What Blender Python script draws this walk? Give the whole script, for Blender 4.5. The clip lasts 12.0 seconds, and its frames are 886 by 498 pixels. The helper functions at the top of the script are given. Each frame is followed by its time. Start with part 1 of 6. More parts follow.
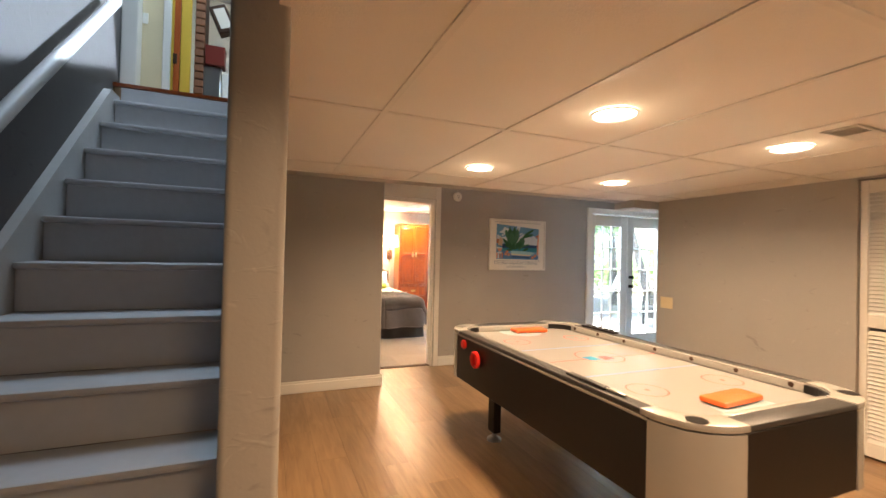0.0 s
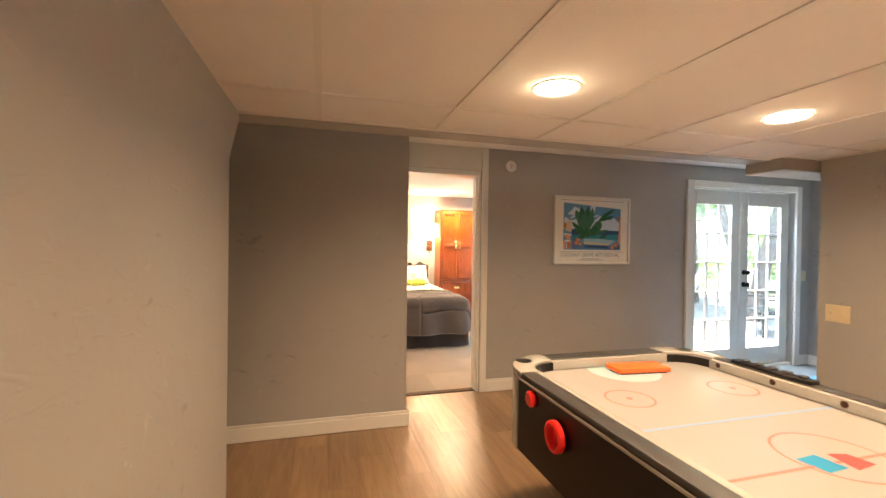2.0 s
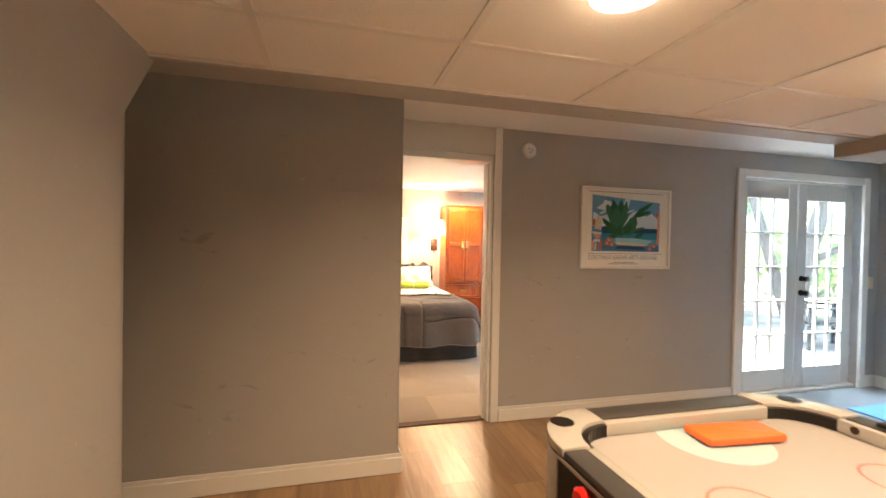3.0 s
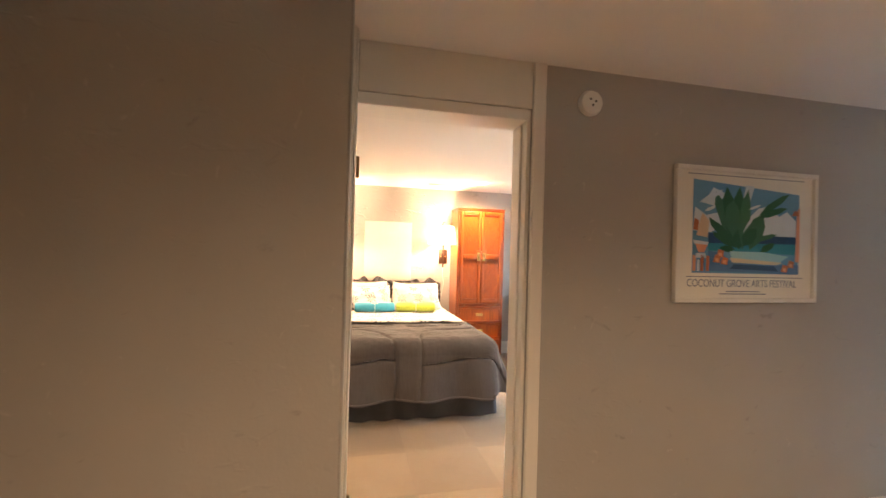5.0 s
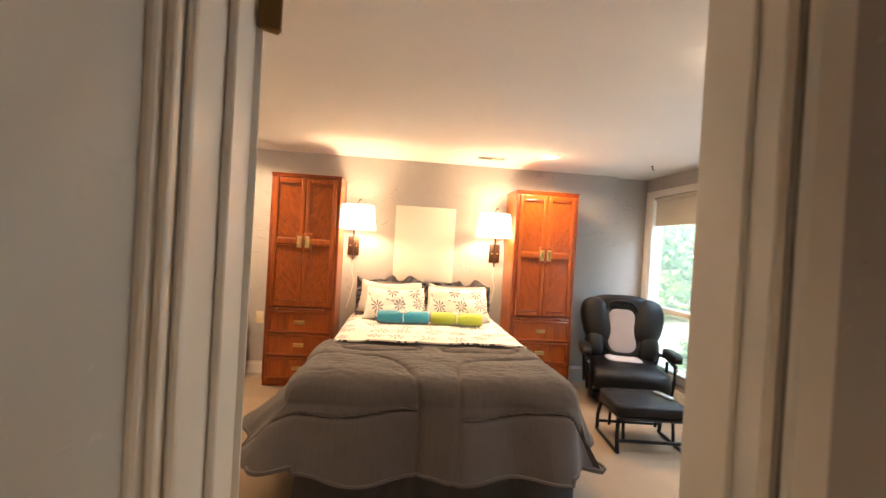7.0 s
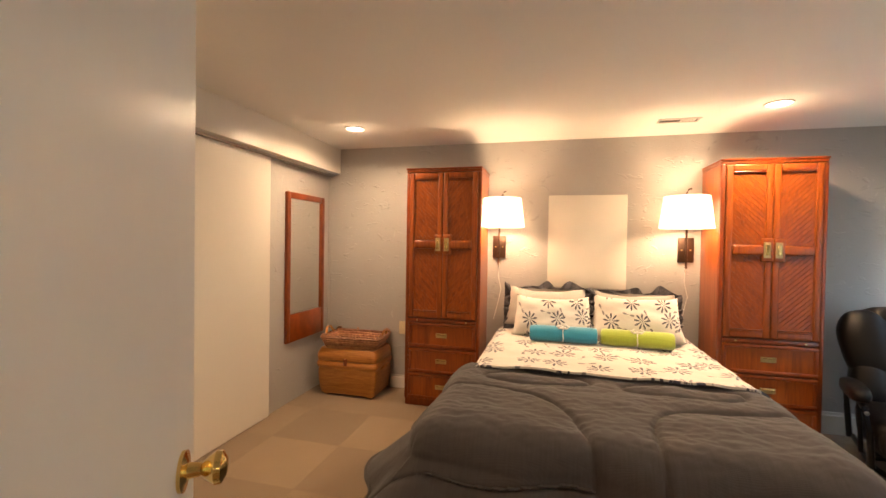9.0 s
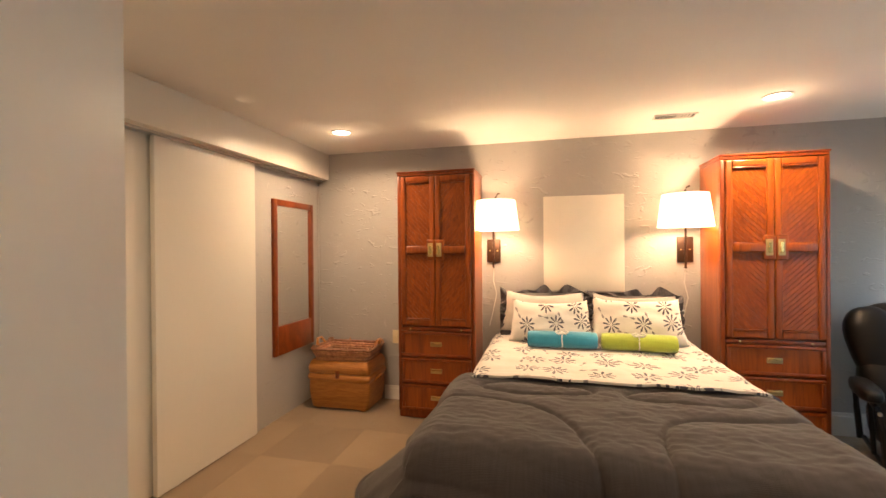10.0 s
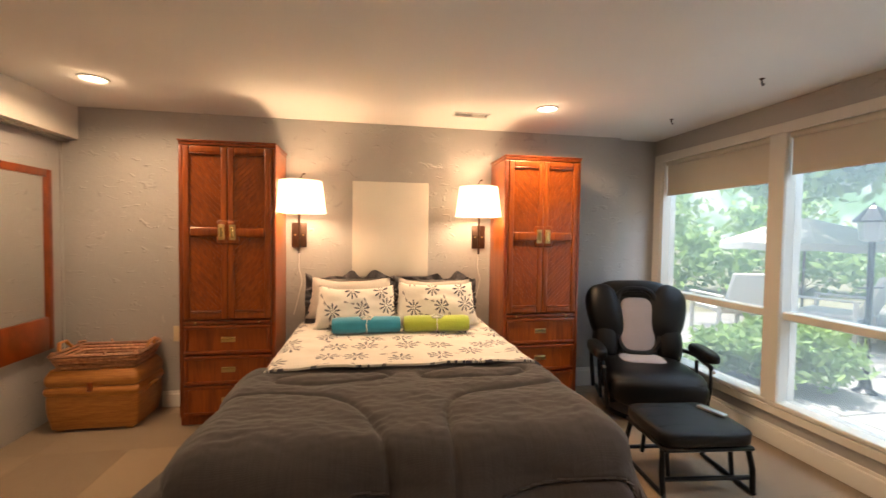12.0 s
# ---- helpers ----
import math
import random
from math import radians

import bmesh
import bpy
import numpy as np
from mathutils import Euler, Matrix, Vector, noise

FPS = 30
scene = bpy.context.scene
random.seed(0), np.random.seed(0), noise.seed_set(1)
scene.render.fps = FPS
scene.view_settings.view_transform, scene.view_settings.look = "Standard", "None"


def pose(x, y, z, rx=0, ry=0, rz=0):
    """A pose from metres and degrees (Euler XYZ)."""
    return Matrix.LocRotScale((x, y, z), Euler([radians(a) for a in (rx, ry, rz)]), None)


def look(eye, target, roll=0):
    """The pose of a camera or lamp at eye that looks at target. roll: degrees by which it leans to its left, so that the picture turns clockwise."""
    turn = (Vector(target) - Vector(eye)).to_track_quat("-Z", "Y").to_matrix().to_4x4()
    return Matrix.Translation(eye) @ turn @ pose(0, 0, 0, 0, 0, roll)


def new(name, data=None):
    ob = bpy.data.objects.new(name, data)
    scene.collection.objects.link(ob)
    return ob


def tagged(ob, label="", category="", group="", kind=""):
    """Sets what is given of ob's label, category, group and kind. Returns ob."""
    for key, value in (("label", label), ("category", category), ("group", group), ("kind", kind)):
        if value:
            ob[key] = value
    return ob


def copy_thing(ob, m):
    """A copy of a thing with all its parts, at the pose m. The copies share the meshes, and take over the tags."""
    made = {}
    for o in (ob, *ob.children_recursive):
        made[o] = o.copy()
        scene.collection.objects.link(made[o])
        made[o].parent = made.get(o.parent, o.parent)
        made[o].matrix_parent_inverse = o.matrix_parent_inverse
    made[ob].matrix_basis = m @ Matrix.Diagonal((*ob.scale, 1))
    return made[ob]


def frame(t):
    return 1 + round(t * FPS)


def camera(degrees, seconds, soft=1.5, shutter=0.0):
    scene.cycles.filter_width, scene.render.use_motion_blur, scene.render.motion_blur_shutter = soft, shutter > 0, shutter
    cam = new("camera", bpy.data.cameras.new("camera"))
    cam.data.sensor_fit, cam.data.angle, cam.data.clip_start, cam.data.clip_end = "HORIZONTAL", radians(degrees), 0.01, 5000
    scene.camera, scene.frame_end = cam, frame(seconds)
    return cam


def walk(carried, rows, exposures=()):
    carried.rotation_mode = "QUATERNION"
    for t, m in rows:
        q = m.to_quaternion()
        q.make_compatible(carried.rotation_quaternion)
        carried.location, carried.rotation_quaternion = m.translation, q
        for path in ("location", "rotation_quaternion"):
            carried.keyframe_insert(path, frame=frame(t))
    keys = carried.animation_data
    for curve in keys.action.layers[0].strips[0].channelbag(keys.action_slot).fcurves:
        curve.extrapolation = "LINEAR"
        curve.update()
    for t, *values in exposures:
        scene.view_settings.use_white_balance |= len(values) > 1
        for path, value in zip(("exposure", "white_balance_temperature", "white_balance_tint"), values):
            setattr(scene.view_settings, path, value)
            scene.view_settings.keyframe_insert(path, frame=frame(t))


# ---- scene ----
cam = camera(92.7, 12.0, 1.5, 0.3)
PATH = [
    (0, (0.084, 0.04, 1.333), (0.84, 1.892, 1.358), 1.4),
    (0.5, (0.207, 0.317, 1.326), (0.882, 2.199, 1.358), 2.7),
    (1, (0.334, 0.606, 1.317), (0.956, 2.507, 1.33), 1.9),
    (1.5, (0.457, 0.883, 1.322), (1.023, 2.801, 1.324), 1.0),
    (2, (0.551, 1.195, 1.315), (1.093, 3.12, 1.297), 0.8),
    (2.5, (0.644, 1.494, 1.312), (1.179, 3.421, 1.286), 0.6),
    (3, (0.749, 1.807, 1.33), (1.257, 3.741, 1.302), 1.1),
    (3.2, (0.799, 1.921, 1.345), (1.282, 3.862, 1.308), 1.7),
    (4.8, (1.094, 2.883, 1.344), (1.547, 4.831, 1.36), 1.4),
    (5, (1.143, 3.035, 1.351), (1.575, 4.988, 1.369), 1.6),
    (5.5, (1.218, 3.359, 1.35), (1.604, 5.321, 1.353), 1.9),
    (6, (1.305, 3.662, 1.327), (1.654, 5.631, 1.325), 2.1),
    (6.5, (1.346, 3.961, 1.35), (1.64, 5.94, 1.346), 2.7),
    (6.7, (1.362, 4.072, 1.35), (1.627, 6.054, 1.338), 3.1),
    (8.3, (1.388, 4.73, 1.355), (1.14, 6.714, 1.328), 1.6),
    (8.5, (1.387, 4.78, 1.353), (1.044, 6.75, 1.323), 1.5),
    (9, (1.365, 4.9, 1.335), (0.863, 6.836, 1.301), 0.9),
    (9.5, (1.342, 4.967, 1.327), (0.801, 6.893, 1.314), 0.0),
    (10, (1.355, 5.009, 1.327), (0.876, 6.951, 1.322), -0.5),
    (10.5, (1.379, 5.039, 1.314), (1.04, 7.01, 1.298), -0.1),
    (11, (1.406, 5.069, 1.311), (1.259, 7.063, 1.266), 0.1),
    (11.5, (1.423, 5.081, 1.308), (1.507, 7.078, 1.242), 0.7),
    (12, (1.454, 5.088, 1.319), (1.801, 7.056, 1.25), 0.8),
]
walk(cam, [(t, look(eye, target, roll)) for t, eye, target, roll in PATH], [(0.0, 3.08), (3.0, 3.02), (5.0, 2.82), (5.5, 2.8), (6.0, 2.58), (6.7, 2.25), (8.3, 1.52), (10.0, 1.5), (11.0, 1.3), (12.0, 1.2)])


# ---- world, sun, lights ----
world = bpy.data.worlds.new("sky")
scene.world = world
world.use_nodes = True
wn = world.node_tree.nodes
sky = wn.new("ShaderNodeTexSky")
sky.sky_type, sky.sun_disc = "NISHITA", False
sky.sun_elevation, sky.sun_rotation = radians(84), radians(352)
wn["Background"].inputs["Strength"].default_value = 0.15
world.node_tree.links.new(sky.outputs[0], wn["Background"].inputs["Color"])
sun = new("sun", bpy.data.lights.new("sun", "SUN"))
sun.data.energy, sun.data.angle, sun.data.color = 5.0, radians(3), (1.0, 0.95, 0.86)
sun.matrix_world = look((0, 0, 10), (0.1, -0.8, 2.0))


def lamp(name, kind, place, energy, color, size=0.1, target=None, spread=180):
    data = bpy.data.lights.new(name, kind)
    data.energy, data.color = energy, color
    if kind == "AREA":
        data.shape, data.size, data.spread = "DISK", size, radians(spread)
    elif kind == "SPOT":
        data.spot_size, data.spot_blend, data.shadow_soft_size = radians(128), 0.75, size
    else:
        data.shadow_soft_size = size
    ob = new(name, data)
    ob.matrix_world = look(place, target or (place[0], place[1] + 0.0001, place[2] - 1))
    return ob


WARM, WARMER, DAY = (1.0, 0.675, 0.40), (1.0, 0.655, 0.38), (0.62, 0.80, 1.0)
GAME_LIGHTS = [(1.415, 1.42), (2.635, 1.42), (1.425, 2.685), (2.655, 2.685)]
BED_LIGHTS = [(-0.115, 7.868), (2.652, 7.845)]
# the row at y 0.17 is out of view, added as fill light
for x, y in GAME_LIGHTS + [(0.21, 0.17), (1.42, 0.17), (2.64, 0.17)]:
    lamp("downlight_lamp", "AREA", (x, y, 1.935), 2.25 if x > 1 else 1.3, WARM, 0.15, spread=156)
    # point lamp added in mid-air to brighten the ceiling
    lamp("downlight_side_glow", "POINT", (x, y, 1.83), 0.14, WARM, 0.05)
for x, y in BED_LIGHTS + [(-0.115, 5.75), (2.70, 5.75)]:
    lamp("downlight_lamp", "AREA", (x, y, 2.178), (6.8 if x < 1 else 8.6) if y > 7 else 3.6 if x > 1 else 4.6, WARM, 0.11, spread=160)
    # same added fill, under the bedroom ceiling
    lamp("downlight_side_glow", "POINT", (x, y, 2.13), 0.42, WARM, 0.04)
for x in (0.975, 2.283):
    lamp("sconce_lamp", "POINT", (x, 8.25, 1.535), 8.5, WARMER, 0.06)


def panel_lamp(name, place, target, wide, high, energy, color=DAY, spread=180):
    data = bpy.data.lights.new(name, "AREA")
    data.shape, data.size, data.size_y, data.energy, data.color = "RECTANGLE", wide, high, energy, color
    data.spread = radians(spread)
    ob = new(name, data)
    ob.matrix_world = look(place, target)


panel_lamp("window_daylight", (4.75, 6.9, 2.75), (3.0, 6.9, 0.4), 3.2, 0.9, 24)
panel_lamp("french_door_daylight", (4.98, 5.4, 2.7), (4.98, 4.0, 0.6), 1.4, 0.8, 42)
# unseen overhead lamp, added to brighten the steps and the hall
panel_lamp("stairwell_fill", (-0.45, 3.3, 4.85), (-0.45, 3.2, 1.0), 0.7, 1.2, 8)
# narrow lamp added before a solid wall to throw the bright stairwell patch
ob = new("stair_patch_lamp", bpy.data.lights.new("stair_patch_lamp", "AREA"))
ob.data.shape, ob.data.size, ob.data.size_y, ob.data.spread = "RECTANGLE", 1.7, 0.42, radians(5)
ob.data.energy, ob.data.color = 1.3, (0.66, 0.82, 1.0)
ob.matrix_world = look((-0.12, 2.78, 2.72), (-0.95, 2.78, 2.50), 19)

# ---- materials ----


def nodes_of(name, rough=0.6, metal=0.0):
    m = bpy.data.materials.new(name)
    m.use_nodes = True
    nt = m.node_tree
    b = nt.nodes["Principled BSDF"]
    b.inputs["Roughness"].default_value, b.inputs["Metallic"].default_value = rough, metal
    return m, nt, b


def mixed(nt, fac, a, b, mode="MIX"):
    n = nt.nodes.new("ShaderNodeMix")
    n.data_type, n.blend_type = "RGBA", mode
    for socket, value in ((n.inputs[0], fac), (n.inputs[6], a), (n.inputs[7], b)):
        if isinstance(value, bpy.types.NodeSocket):
            nt.links.new(value, socket)
        else:
            socket.default_value = value if isinstance(value, (int, float)) else (*value[:3], 1)
    return n.outputs[2]


def coords(nt, scale=(1, 1, 1)):
    c = nt.nodes.new("ShaderNodeTexCoord")
    mp = nt.nodes.new("ShaderNodeMapping")
    mp.inputs["Scale"].default_value = scale
    nt.links.new(c.outputs["Object"], mp.inputs["Vector"])
    return mp.outputs[0]


def noisy(nt, vec, scale, detail=3.0, distort=0.0):
    n = nt.nodes.new("ShaderNodeTexNoise")
    n.inputs["Scale"].default_value, n.inputs["Detail"].default_value = scale, detail
    n.inputs["Distortion"].default_value = distort
    nt.links.new(vec, n.inputs["Vector"])
    return n.outputs["Fac"]


def ramp(nt, fac, lo, hi):
    n = nt.nodes.new("ShaderNodeMapRange")
    n.inputs[1].default_value, n.inputs[2].default_value = lo, hi
    nt.links.new(fac, n.inputs[0])
    return n.outputs[0]


def arith(nt, op, a, b=0.0):
    n = nt.nodes.new("ShaderNodeMath")
    n.operation = op
    for socket, value in ((n.inputs[0], a), (n.inputs[1], b)):
        if isinstance(value, bpy.types.NodeSocket):
            nt.links.new(value, socket)
        else:
            socket.default_value = value
    return n.outputs[0]


def bumped(nt, b, height, strength, dist=0.01):
    n = nt.nodes.new("ShaderNodeBump")
    n.inputs["Strength"].default_value, n.inputs["Distance"].default_value = strength, dist
    nt.links.new(height, n.inputs["Height"])
    nt.links.new(n.outputs[0], b.inputs["Normal"])


def plain(name, color, rough=0.5, metal=0.0, grain=40, vary=0.12, bump=0.1, scale=(1, 1, 1), spot=2.5):
    """A surface with fine grain and slow stains."""
    m, nt, b = nodes_of(name, rough, metal)
    v = coords(nt, scale)
    fine, slow = noisy(nt, v, grain), noisy(nt, v, spot, 4)
    dark = [c * (1 - vary) for c in color]
    light = [min(1, c * (1 + vary * 0.6)) for c in color]
    nt.links.new(mixed(nt, arith(nt, "ADD", arith(nt, "MULTIPLY", fine, 0.4), arith(nt, "MULTIPLY", slow, 0.6)), dark, light), b.inputs["Base Color"])
    if bump:
        bumped(nt, b, fine, bump, 0.004)
    return m


def stucco(name, color, strength=0.5, dabs=0.5, rough=0.62):
    """Troweled paint: soft swells with sparse raised dabs."""
    m, nt, b = nodes_of(name, rough)
    v = coords(nt)
    swell = noisy(nt, v, 5.0, 4, 0.6)
    dab = ramp(nt, noisy(nt, coords(nt, (1.0, 1.0, 2.2)), 7.5, 2.0, 1.6), 0.62, 0.86)
    fine = noisy(nt, v, 90, 2)
    h = arith(nt, "ADD", arith(nt, "ADD", arith(nt, "MULTIPLY", swell, 0.7), arith(nt, "MULTIPLY", dab, dabs)), arith(nt, "MULTIPLY", fine, 0.12))
    bumped(nt, b, h, strength, 0.012)
    slow = noisy(nt, v, 1.3, 4)
    base = mixed(nt, slow, [c * 0.88 for c in color], [c * 1.08 for c in color])
    scuff = ramp(nt, noisy(nt, coords(nt, (1.0, 1.0, 1.7)), 5.5, 3.0, 1.8), 0.67, 0.75)
    base = mixed(nt, arith(nt, "MULTIPLY", scuff, 0.5), base, [c * 0.6 for c in color])
    rub = ramp(nt, noisy(nt, coords(nt, (1.3, 1.3, 1.0)), 8.5, 2.0, 2.4), 0.70, 0.78)
    nt.links.new(mixed(nt, arith(nt, "MULTIPLY", rub, 0.4), base, [min(1, c * 1.4) for c in color]), b.inputs["Base Color"])
    return m


def wooden(name, dark, light, rough=0.35, scale=(22, 22, 1.6), coat=0.3, tint=0.25):
    m, nt, b = nodes_of(name, rough)
    info = nt.nodes.new("ShaderNodeObjectInfo")
    c = nt.nodes.new("ShaderNodeTexCoord")
    shift = nt.nodes.new("ShaderNodeVectorMath")
    shift.operation = "ADD"
    nt.links.new(c.outputs["Object"], shift.inputs[0])
    comb = nt.nodes.new("ShaderNodeCombineXYZ")
    r = arith(nt, "MULTIPLY", info.outputs["Random"], 37.0)
    for i in range(3):
        nt.links.new(r, comb.inputs[i])
    nt.links.new(comb.outputs[0], shift.inputs[1])
    mp = nt.nodes.new("ShaderNodeMapping")
    mp.inputs["Scale"].default_value = scale
    nt.links.new(shift.outputs[0], mp.inputs["Vector"])
    grain, broad = noisy(nt, mp.outputs[0], 2.2, 6, 0.8), noisy(nt, mp.outputs[0], 0.5, 3, 0.3)
    base = mixed(nt, ramp(nt, arith(nt, "ADD", arith(nt, "MULTIPLY", grain, 0.6), arith(nt, "MULTIPLY", broad, 0.4)), 0.32, 0.68), dark, light)
    tone = arith(nt, "ADD", 1.0 - tint / 2, arith(nt, "MULTIPLY", info.outputs["Random"], tint))
    cc = nt.nodes.new("ShaderNodeCombineColor")
    for i in range(3):
        nt.links.new(tone, cc.inputs[i])
    nt.links.new(mixed(nt, 1.0, base, cc.outputs[0], "MULTIPLY"), b.inputs["Base Color"])
    b.inputs["Coat Weight"].default_value, b.inputs["Coat Roughness"].default_value = coat, 0.2
    bumped(nt, b, grain, 0.12, 0.003)
    return m


def woven(name, color, size=420, vary=0.25, rough=0.9, sheen=0.3, streak=0.0):
    m, nt, b = nodes_of(name, rough)
    v = coords(nt)
    w1, w2 = nt.nodes.new("ShaderNodeTexWave"), nt.nodes.new("ShaderNodeTexWave")
    for w, d in ((w1, "X"), (w2, "Y")):
        w.bands_direction = d
        w.inputs["Scale"].default_value, w.inputs["Distortion"].default_value = size / 6.3, 1.0
        nt.links.new(v, w.inputs["Vector"])
    weave = arith(nt, "MULTIPLY", w1.outputs["Fac"], w2.outputs["Fac"])
    slow = noisy(nt, v, 7, 5)
    fac = arith(nt, "ADD", arith(nt, "MULTIPLY", slow, 0.7), arith(nt, "MULTIPLY", weave, 0.3))
    if streak:
        fac = arith(nt, "ADD", arith(nt, "MULTIPLY", fac, 1 - streak), arith(nt, "MULTIPLY", noisy(nt, coords(nt, (90, 6, 6)), 1.5, 3), streak))
    nt.links.new(mixed(nt, fac, [c * (1 - vary) for c in color], [min(1, c * (1 + vary)) for c in color]), b.inputs["Base Color"])
    b.inputs["Sheen Weight"].default_value = sheen
    bumped(nt, b, arith(nt, "ADD", weave, slow), 0.25, 0.002)
    return m


def floral(name, axes, cell=5.2):
    """Cream cotton printed with nine-petalled dark flowers and small leaves."""
    m, nt, b = nodes_of(name, 0.9)
    c = nt.nodes.new("ShaderNodeTexCoord")
    sep = nt.nodes.new("ShaderNodeSeparateXYZ")
    nt.links.new(c.outputs["Object"], sep.inputs[0])

    def layer(scale, offset, petals, radius, width):
        comb = nt.nodes.new("ShaderNodeCombineXYZ")
        for i, a in enumerate(axes):
            nt.links.new(arith(nt, "ADD", arith(nt, "MULTIPLY", sep.outputs[a], scale), offset), comb.inputs[i])
        vor = nt.nodes.new("ShaderNodeTexVoronoi")
        vor.voronoi_dimensions = "2D"
        vor.inputs["Scale"].default_value, vor.inputs["Randomness"].default_value = 1.0, 0.55
        nt.links.new(comb.outputs[0], vor.inputs["Vector"])
        diff = nt.nodes.new("ShaderNodeVectorMath")
        diff.operation = "SUBTRACT"
        nt.links.new(comb.outputs[0], diff.inputs[0])
        nt.links.new(vor.outputs["Position"], diff.inputs[1])
        ds = nt.nodes.new("ShaderNodeSeparateXYZ")
        nt.links.new(diff.outputs[0], ds.inputs[0])
        cs = nt.nodes.new("ShaderNodeSeparateColor")
        nt.links.new(vor.outputs["Color"], cs.inputs[0])
        ang = arith(nt, "ADD", arith(nt, "ARCTAN2", ds.outputs[1], ds.outputs[0]), arith(nt, "MULTIPLY", cs.outputs[0], 6.28))
        wave = arith(nt, "COSINE", arith(nt, "MULTIPLY", ang, petals))
        r = vor.outputs["Distance"]
        t = arith(nt, "DIVIDE", r, radius)
        lobe = arith(nt, "MULTIPLY", arith(nt, "MULTIPLY", t, arith(nt, "SUBTRACT", 1.0, t)), 4.0)
        edge = arith(nt, "SUBTRACT", 1.0, arith(nt, "MULTIPLY", lobe, width))
        inside = arith(nt, "GREATER_THAN", wave, edge)
        return arith(nt, "MULTIPLY", inside, arith(nt, "LESS_THAN", r, radius)), cs.outputs[1]

    flower, tone = layer(cell, 0.3, 9.0, 0.34, 0.95)
    leaf, tone2 = layer(cell * 1.1, 4.7, 2.0, 0.26, 0.16)
    cream = mixed(nt, noisy(nt, coords(nt), 6, 4), (0.60, 0.56, 0.51), (0.72, 0.69, 0.64))
    ink = mixed(nt, tone, (0.03, 0.03, 0.05), (0.10, 0.095, 0.125))
    out = mixed(nt, arith(nt, "MULTIPLY", leaf, 0.8), cream, (0.10, 0.09, 0.11))
    nt.links.new(mixed(nt, flower, out, ink), b.inputs["Base Color"])
    b.inputs["Sheen Weight"].default_value = 0.2
    bumped(nt, b, noisy(nt, coords(nt), 14, 4), 0.35, 0.012)
    return m


def glowing(name, color, strength):
    m, nt, b = nodes_of(name, 0.6)
    b.inputs["Base Color"].default_value = (*color, 1)
    b.inputs["Emission Color"].default_value = (*color, 1)
    b.inputs["Emission Strength"].default_value = strength
    return m


def glassy(name, tint=(1, 1, 1), glare=0.0):
    m = bpy.data.materials.new(name)
    m.use_nodes = True
    nt = m.node_tree
    b = nt.nodes["Principled BSDF"]
    b.inputs["Base Color"].default_value = (*tint, 1)
    b.inputs["Transmission Weight"].default_value, b.inputs["Roughness"].default_value, b.inputs["IOR"].default_value = 1.0, 0.0, 1.05
    # translucent film paints the pale outdoor glare into the pane's colour
    if glare:
        film, mix = nt.nodes.new("ShaderNodeBsdfTranslucent"), nt.nodes.new("ShaderNodeMixShader")
        film.inputs[0].default_value = (0.85, 0.92, 0.95, 1)
        mix.inputs[0].default_value = glare
        nt.links.new(b.outputs[0], mix.inputs[1])
        nt.links.new(film.outputs[0], mix.inputs[2])
        nt.links.new(mix.outputs[0], nt.nodes["Material Output"].inputs[0])
    return m


def clothshade(name):
    m = bpy.data.materials.new(name)
    m.use_nodes = True
    nt = m.node_tree
    nt.nodes.remove(nt.nodes["Principled BSDF"])
    d, t, e, a1, a2 = (nt.nodes.new("ShaderNode" + k) for k in ("BsdfDiffuse", "BsdfTranslucent", "Emission", "MixShader", "AddShader"))
    d.inputs[0].default_value = t.inputs[0].default_value = (0.85, 0.80, 0.72, 1)
    e.inputs[0].default_value, e.inputs[1].default_value = (1.0, 0.80, 0.55, 1), 0.36
    a1.inputs[0].default_value = 0.45
    nt.links.new(d.outputs[0], a1.inputs[1])
    nt.links.new(t.outputs[0], a1.inputs[2])
    nt.links.new(a1.outputs[0], a2.inputs[0])
    nt.links.new(e.outputs[0], a2.inputs[1])
    nt.links.new(a2.outputs[0], nt.nodes["Material Output"].inputs[0])
    return m


